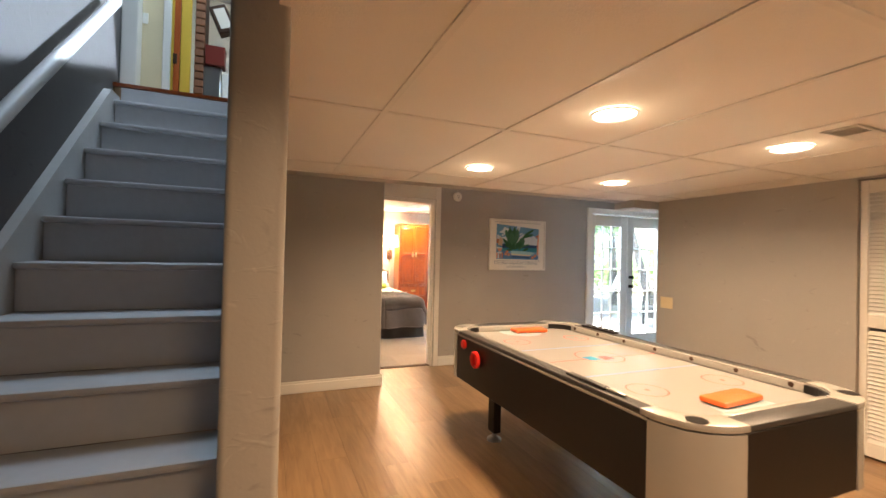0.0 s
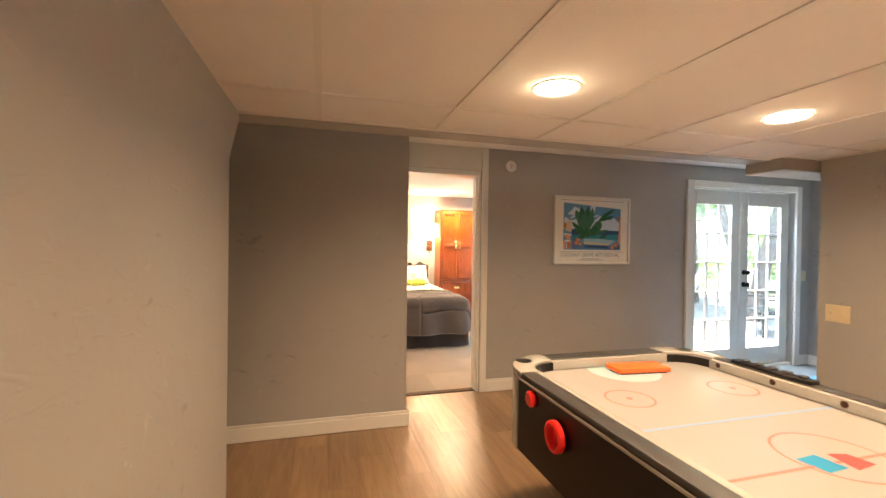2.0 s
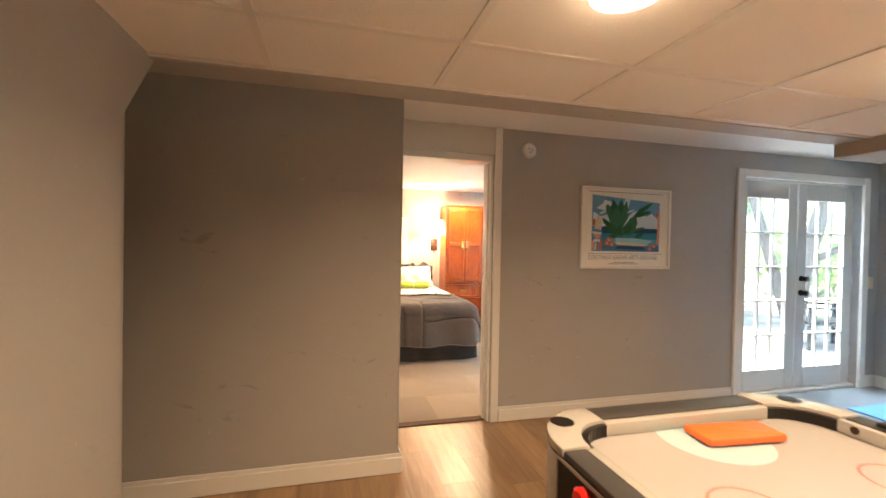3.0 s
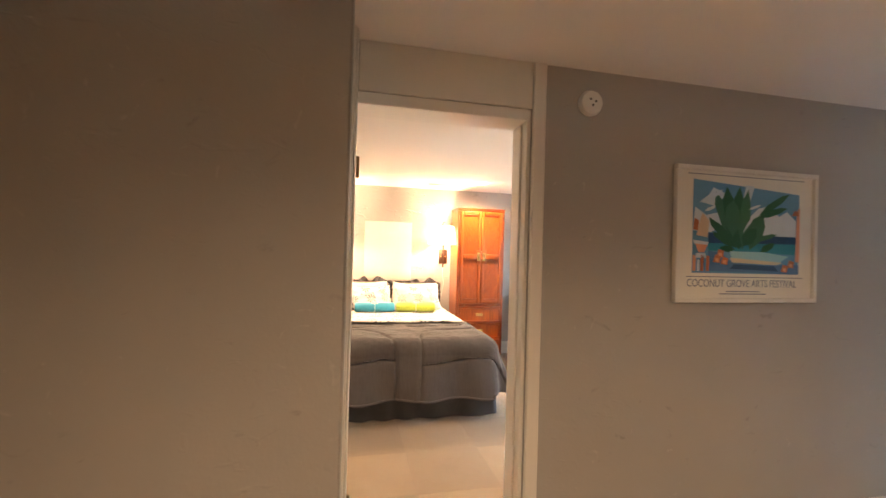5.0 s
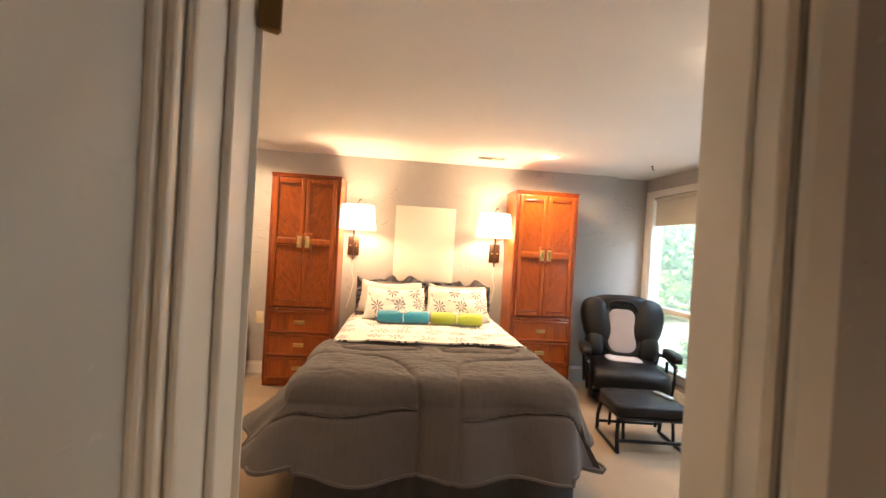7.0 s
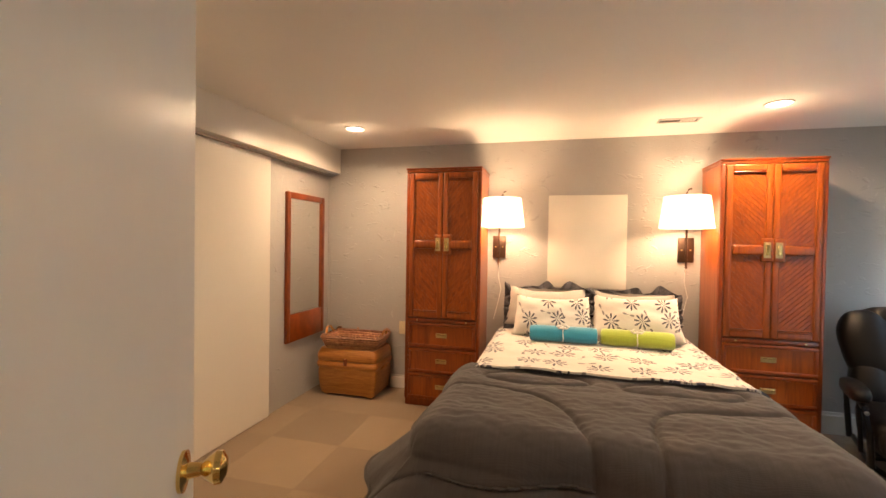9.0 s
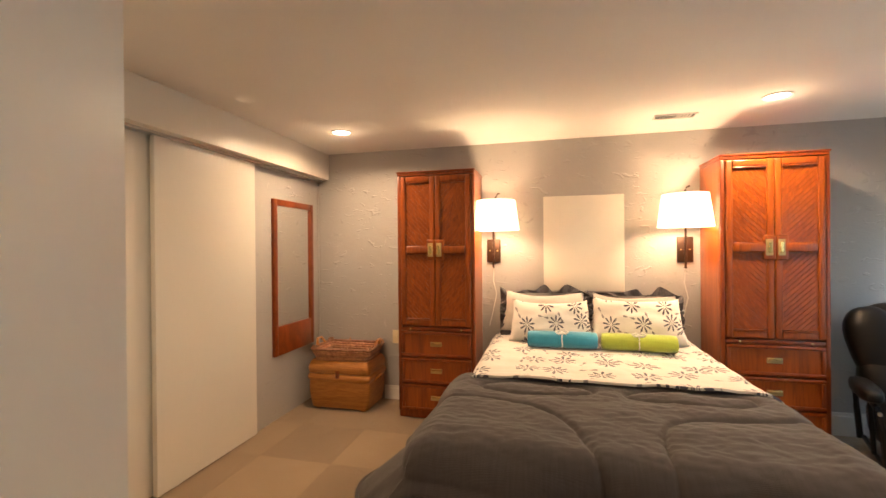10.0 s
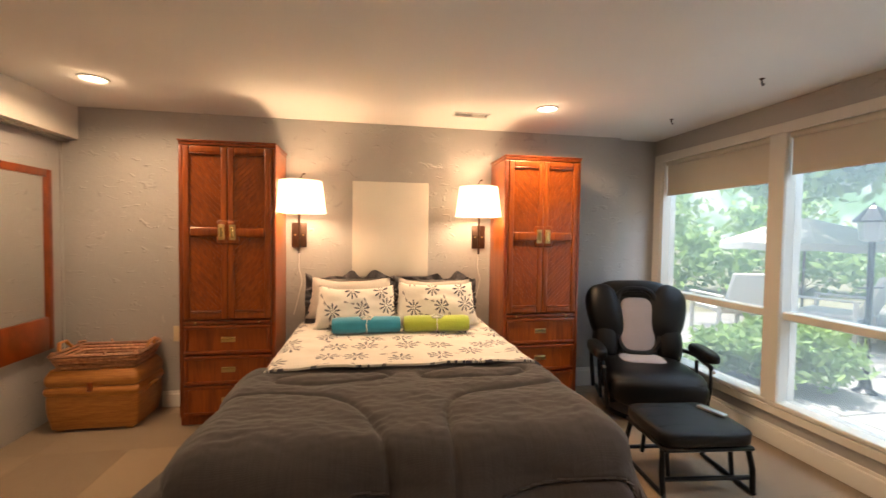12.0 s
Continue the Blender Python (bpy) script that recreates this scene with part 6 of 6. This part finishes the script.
leaves("shrub", [(5.05, 8.35, 0.30, 0.45, 0.42, 0.32), (5.3, 8.1, 0.34, 0.36, 0.36, 0.30), (4.85, 8.7, 0.25, 0.3, 0.3, 0.25)], 5200, 0.045, "leafy green shrub beside the window", "shrub", seed=2)
leaves("maple_tree", [(8.6, 9.4, 2.7, 1.7, 1.7, 0.8), (7.4, 10.2, 2.5, 1.2, 1.1, 0.7), (7.6, 8.4, 2.75, 1.3, 1.2, 0.6), (9.5, 10.8, 3.2, 1.8, 1.5, 1.2)], 9000, 0.10, "tree with low hanging green branches", "tree",
       [([(9.4, 9.6, -0.06), (9.35, 9.6, 1.2), (9.2, 9.5, 2.4), (9.0, 9.5, 4.0)], 0.13, 0.06), ([(9.2, 9.5, 2.0), (8.4, 9.6, 2.6), (7.4, 10.0, 2.7)], 0.045, 0.015), ([(9.2, 9.5, 2.2), (8.2, 8.8, 2.7), (7.5, 8.4, 2.8)], 0.045, 0.015)], seed=3)
leaves("shade_tree", [(9.3, 7.3, 3.6, 2.0, 1.8, 1.3), (8.2, 6.4, 3.2, 1.4, 1.2, 0.9), (10.5, 6.3, 3.2, 1.8, 1.6, 1.2)], 6500, 0.11, "tree with leaning forked trunks beside the patio", "tree",
       [([(8.3, 7.2, -0.06), (8.35, 7.1, 1.0), (8.6, 6.95, 2.2), (9.1, 6.9, 4.0)], 0.15, 0.08), ([(8.35, 7.25, -0.06), (8.15, 7.5, 1.2), (7.85, 7.7, 2.6), (7.6, 7.8, 3.6)], 0.10, 0.05), ([(8.4, 7.1, 1.1), (9.1, 6.4, 1.7), (10.0, 5.6, 2.4)], 0.06, 0.025), ([(10.2, 7.6, -0.06), (10.3, 7.5, 1.5), (10.5, 7.4, 3.6)], 0.09, 0.05)], seed=4)
for k, (x, y, sc2) in enumerate(tuple((x, y, s * 0.66) for x, y, s in ((6.6, 14.5, 1.2), (9.4, 15.0, 1.4), (12.6, 14.2, 1.5), (15.2, 11.4, 1.5), (16.2, 8.0, 1.5), (15.6, 4.6, 1.4), (13.6, 1.4, 1.4)))):
    leaves("hedge_bush", [(x, y, 1.0 * sc2, 1.8 * sc2, 1.5 * sc2, 1.1 * sc2), (x + 0.9, y - 0.7, 0.7 * sc2, 1.3 * sc2, 1.2 * sc2, 0.8 * sc2), (x - 1.0, y + 0.4, 1.5 * sc2, 1.3 * sc2, 1.2 * sc2, 1.2 * sc2), (x + 0.4, y + 0.9, 2.1 * sc2, 1.3 * sc2, 1.2 * sc2, 1.1 * sc2)], 2600, 0.13 * sc2 ** 0.5, "dense green shrubbery behind the patio", "bush", seed=20 + k)

lp = thing("garden_lamp_post", "dark metal lantern on a slim garden post", "lamp post", (5.75, 8.05, -0.045))
part("base", lathe(bmesh.new(), [(0.09, 0), (0.09, 0.04), (0.05, 0.07), (0.035, 0.16)], 16), "blackmetal", lp)
part("post", tube(bmesh.new(), [(0, 0, 0.1), (0, 0, 1.35)], 0.024, 10), "blackmetal", lp)
part("cross_arm", tube(bmesh.new(), [(-0.13, 0, 0.95), (0.13, 0, 0.95)], 0.008, 8), "blackmetal", lp)
part("lantern", lathe(bmesh.new(), [(0.05, 1.35), (0.085, 1.37), (0.10, 1.52), (0.03, 1.53)], 6), "silver", lp, "pale glass lantern", False)
part("cap", lathe(bmesh.new(), [(0.13, 1.52), (0.135, 1.535), (0.05, 1.64), (0.015, 1.67), (0.001, 1.70)], 6), "blackmetal", lp, "", False)

um = thing("patio_umbrella", "faded striped patio umbrella standing open", "umbrella", (9.0, 11.3, -0.05))
part("pole", tube(bmesh.new(), [(0, 0, 0), (0, 0, 1.75)], 0.022, 10), "bark", um)
part("base", lathe(bmesh.new(), [(0.25, 0), (0.24, 0.06), (0.05, 0.10)], 20), "concrete", um)
for i in range(8):
    a0, a1 = 2 * math.pi * i / 8, 2 * math.pi * (i + 1) / 8
    bm = bmesh.new()
    vs = []
    for r, z in ((0.03, 1.74), (0.6, 1.58), (1.25, 1.32), (1.26, 1.20)):
        vs.append([bm.verts.new((r * math.cos(a0 + (a1 - a0) * q), r * math.sin(a0 + (a1 - a0) * q), z - (0.03 * math.sin(math.pi * q) if r > 0.1 else 0))) for q in (0, 0.5, 1)])
    for p, q in zip(vs, vs[1:]):
        for k in range(2):
            bm.faces.new((p[k], p[k + 1], q[k + 1], q[k]))
    part("canopy_panel", bm, "outfab", um)
    part("rib", tube(bmesh.new(), [(0.03 * math.cos(a0), 0.03 * math.sin(a0), 1.73), (1.24 * math.cos(a0), 1.24 * math.sin(a0), 1.31)], 0.008, 6), "bark", um)


def patio_chair(at, turn, mat="outfab", label="pale slatted outdoor lounge chair on the patio"):
    c = thing("patio_chair", label, "patio chair", at, turn, "patio chairs")
    part("seat", B(-0.3, 0.3, -0.3, 0.35, 0.34, 0.40, 0.02, 2), mat, c)
    bm = B(-0.3, 0.3, -0.03, 0.03, 0, 0.55, 0.02, 2)
    bmesh.ops.rotate(bm, verts=bm.verts, matrix=Matrix.Rotation(radians(-22), 3, "X"))
    bmesh.ops.translate(bm, verts=bm.verts, vec=(0, 0.36, 0.38))
    part("backrest", bm, mat, c)
    for sx in (-1, 1):
        part("arm", B(sx * 0.33 - 0.03, sx * 0.33 + 0.03, -0.28, 0.4, 0.56, 0.585, 0.008), mat, c)
        for y in (-0.25, 0.35):
            part("leg", B(sx * 0.33 - 0.022, sx * 0.33 + 0.022, y - 0.022, y + 0.022, 0, 0.56, 0.005), mat, c)


patio_chair((7.5, 9.7, -0.013), 200)
patio_chair((6.4, 10.2, -0.013), 170)
patio_chair((8.4, 9.2, -0.013), 230)
patio_chair((7.3, 6.15, -0.013), 240, "blackmetal", "dark metal patio chair outside the french doors")
patio_chair((8.2, 5.6, -0.013), 150, "blackmetal", "dark metal patio chair outside the french doors")

# ---- floors piece by piece ----
pk = None
rnd = random.Random(5)
for i in range(30):
    x = -0.95 + 0.192 * i
    if x > 3.95:
        break
    y = -1.5 - rnd.random() * 1.1
    while y < 4.80:
        y0, y1 = max(y, -1.5), min(y + 1.21, 4.79)
        if y1 - y0 > 0.06:
            ob = link("plank", B(0, 0.1916, 0, y1 - y0 - 0.0005, -0.006, 0.0, 0.0006), "plank")
            ob.location = (x, y0, 0.0)
            ob.parent = bpy.data.objects["floor"]
        y += 1.21
cm = []
for k in (0, 1):
    m, nt, b = nodes_of("carpet_tile", 1.0)
    v = coords(nt, (1, 8, 1) if k else (8, 1, 1))
    f = arith(nt, "ADD", arith(nt, "MULTIPLY", noisy(nt, v, 30, 3), 0.5), arith(nt, "MULTIPLY", noisy(nt, coords(nt), 5, 4), 0.5))
    info = nt.nodes.new("ShaderNodeObjectInfo")
    f = arith(nt, "ADD", f, arith(nt, "MULTIPLY", arith(nt, "SUBTRACT", info.outputs["Random"], 0.5), 0.35))
    nt.links.new(mixed(nt, f, *(((0.125, 0.078, 0.040), (0.25, 0.168, 0.092)) if k else ((0.16, 0.102, 0.054), (0.31, 0.212, 0.12)))), b.inputs["Base Color"])
    b.inputs["Sheen Weight"].default_value = 0.4
    bumped(nt, b, noisy(nt, coords(nt), 300, 2), 0.5, 0.004)
    cm.append(m)
shared = []
for k in (0, 1):
    me = bpy.data.meshes.new("carpet_tile")
    t = B(0, 0.4997, 0, 0.4997, -0.004, 0.003, 0.0004)
    t.to_mesh(me)
    t.free()
    me.materials.append(cm[k])
    shared.append(me)
for i in range(12):
    for j in range(8):
        x, y = -1.45 + 0.5 * i, 4.865 + 0.5 * j
        if x < 4.0 and y < 8.5 and x + 0.5 > -0.75:
            ob = new("carpet_tile", shared[(i + j) % 2])
            ob.location = (x, y, 0.0)
            ob.parent = bpy.data.objects["floor_bedroom"]
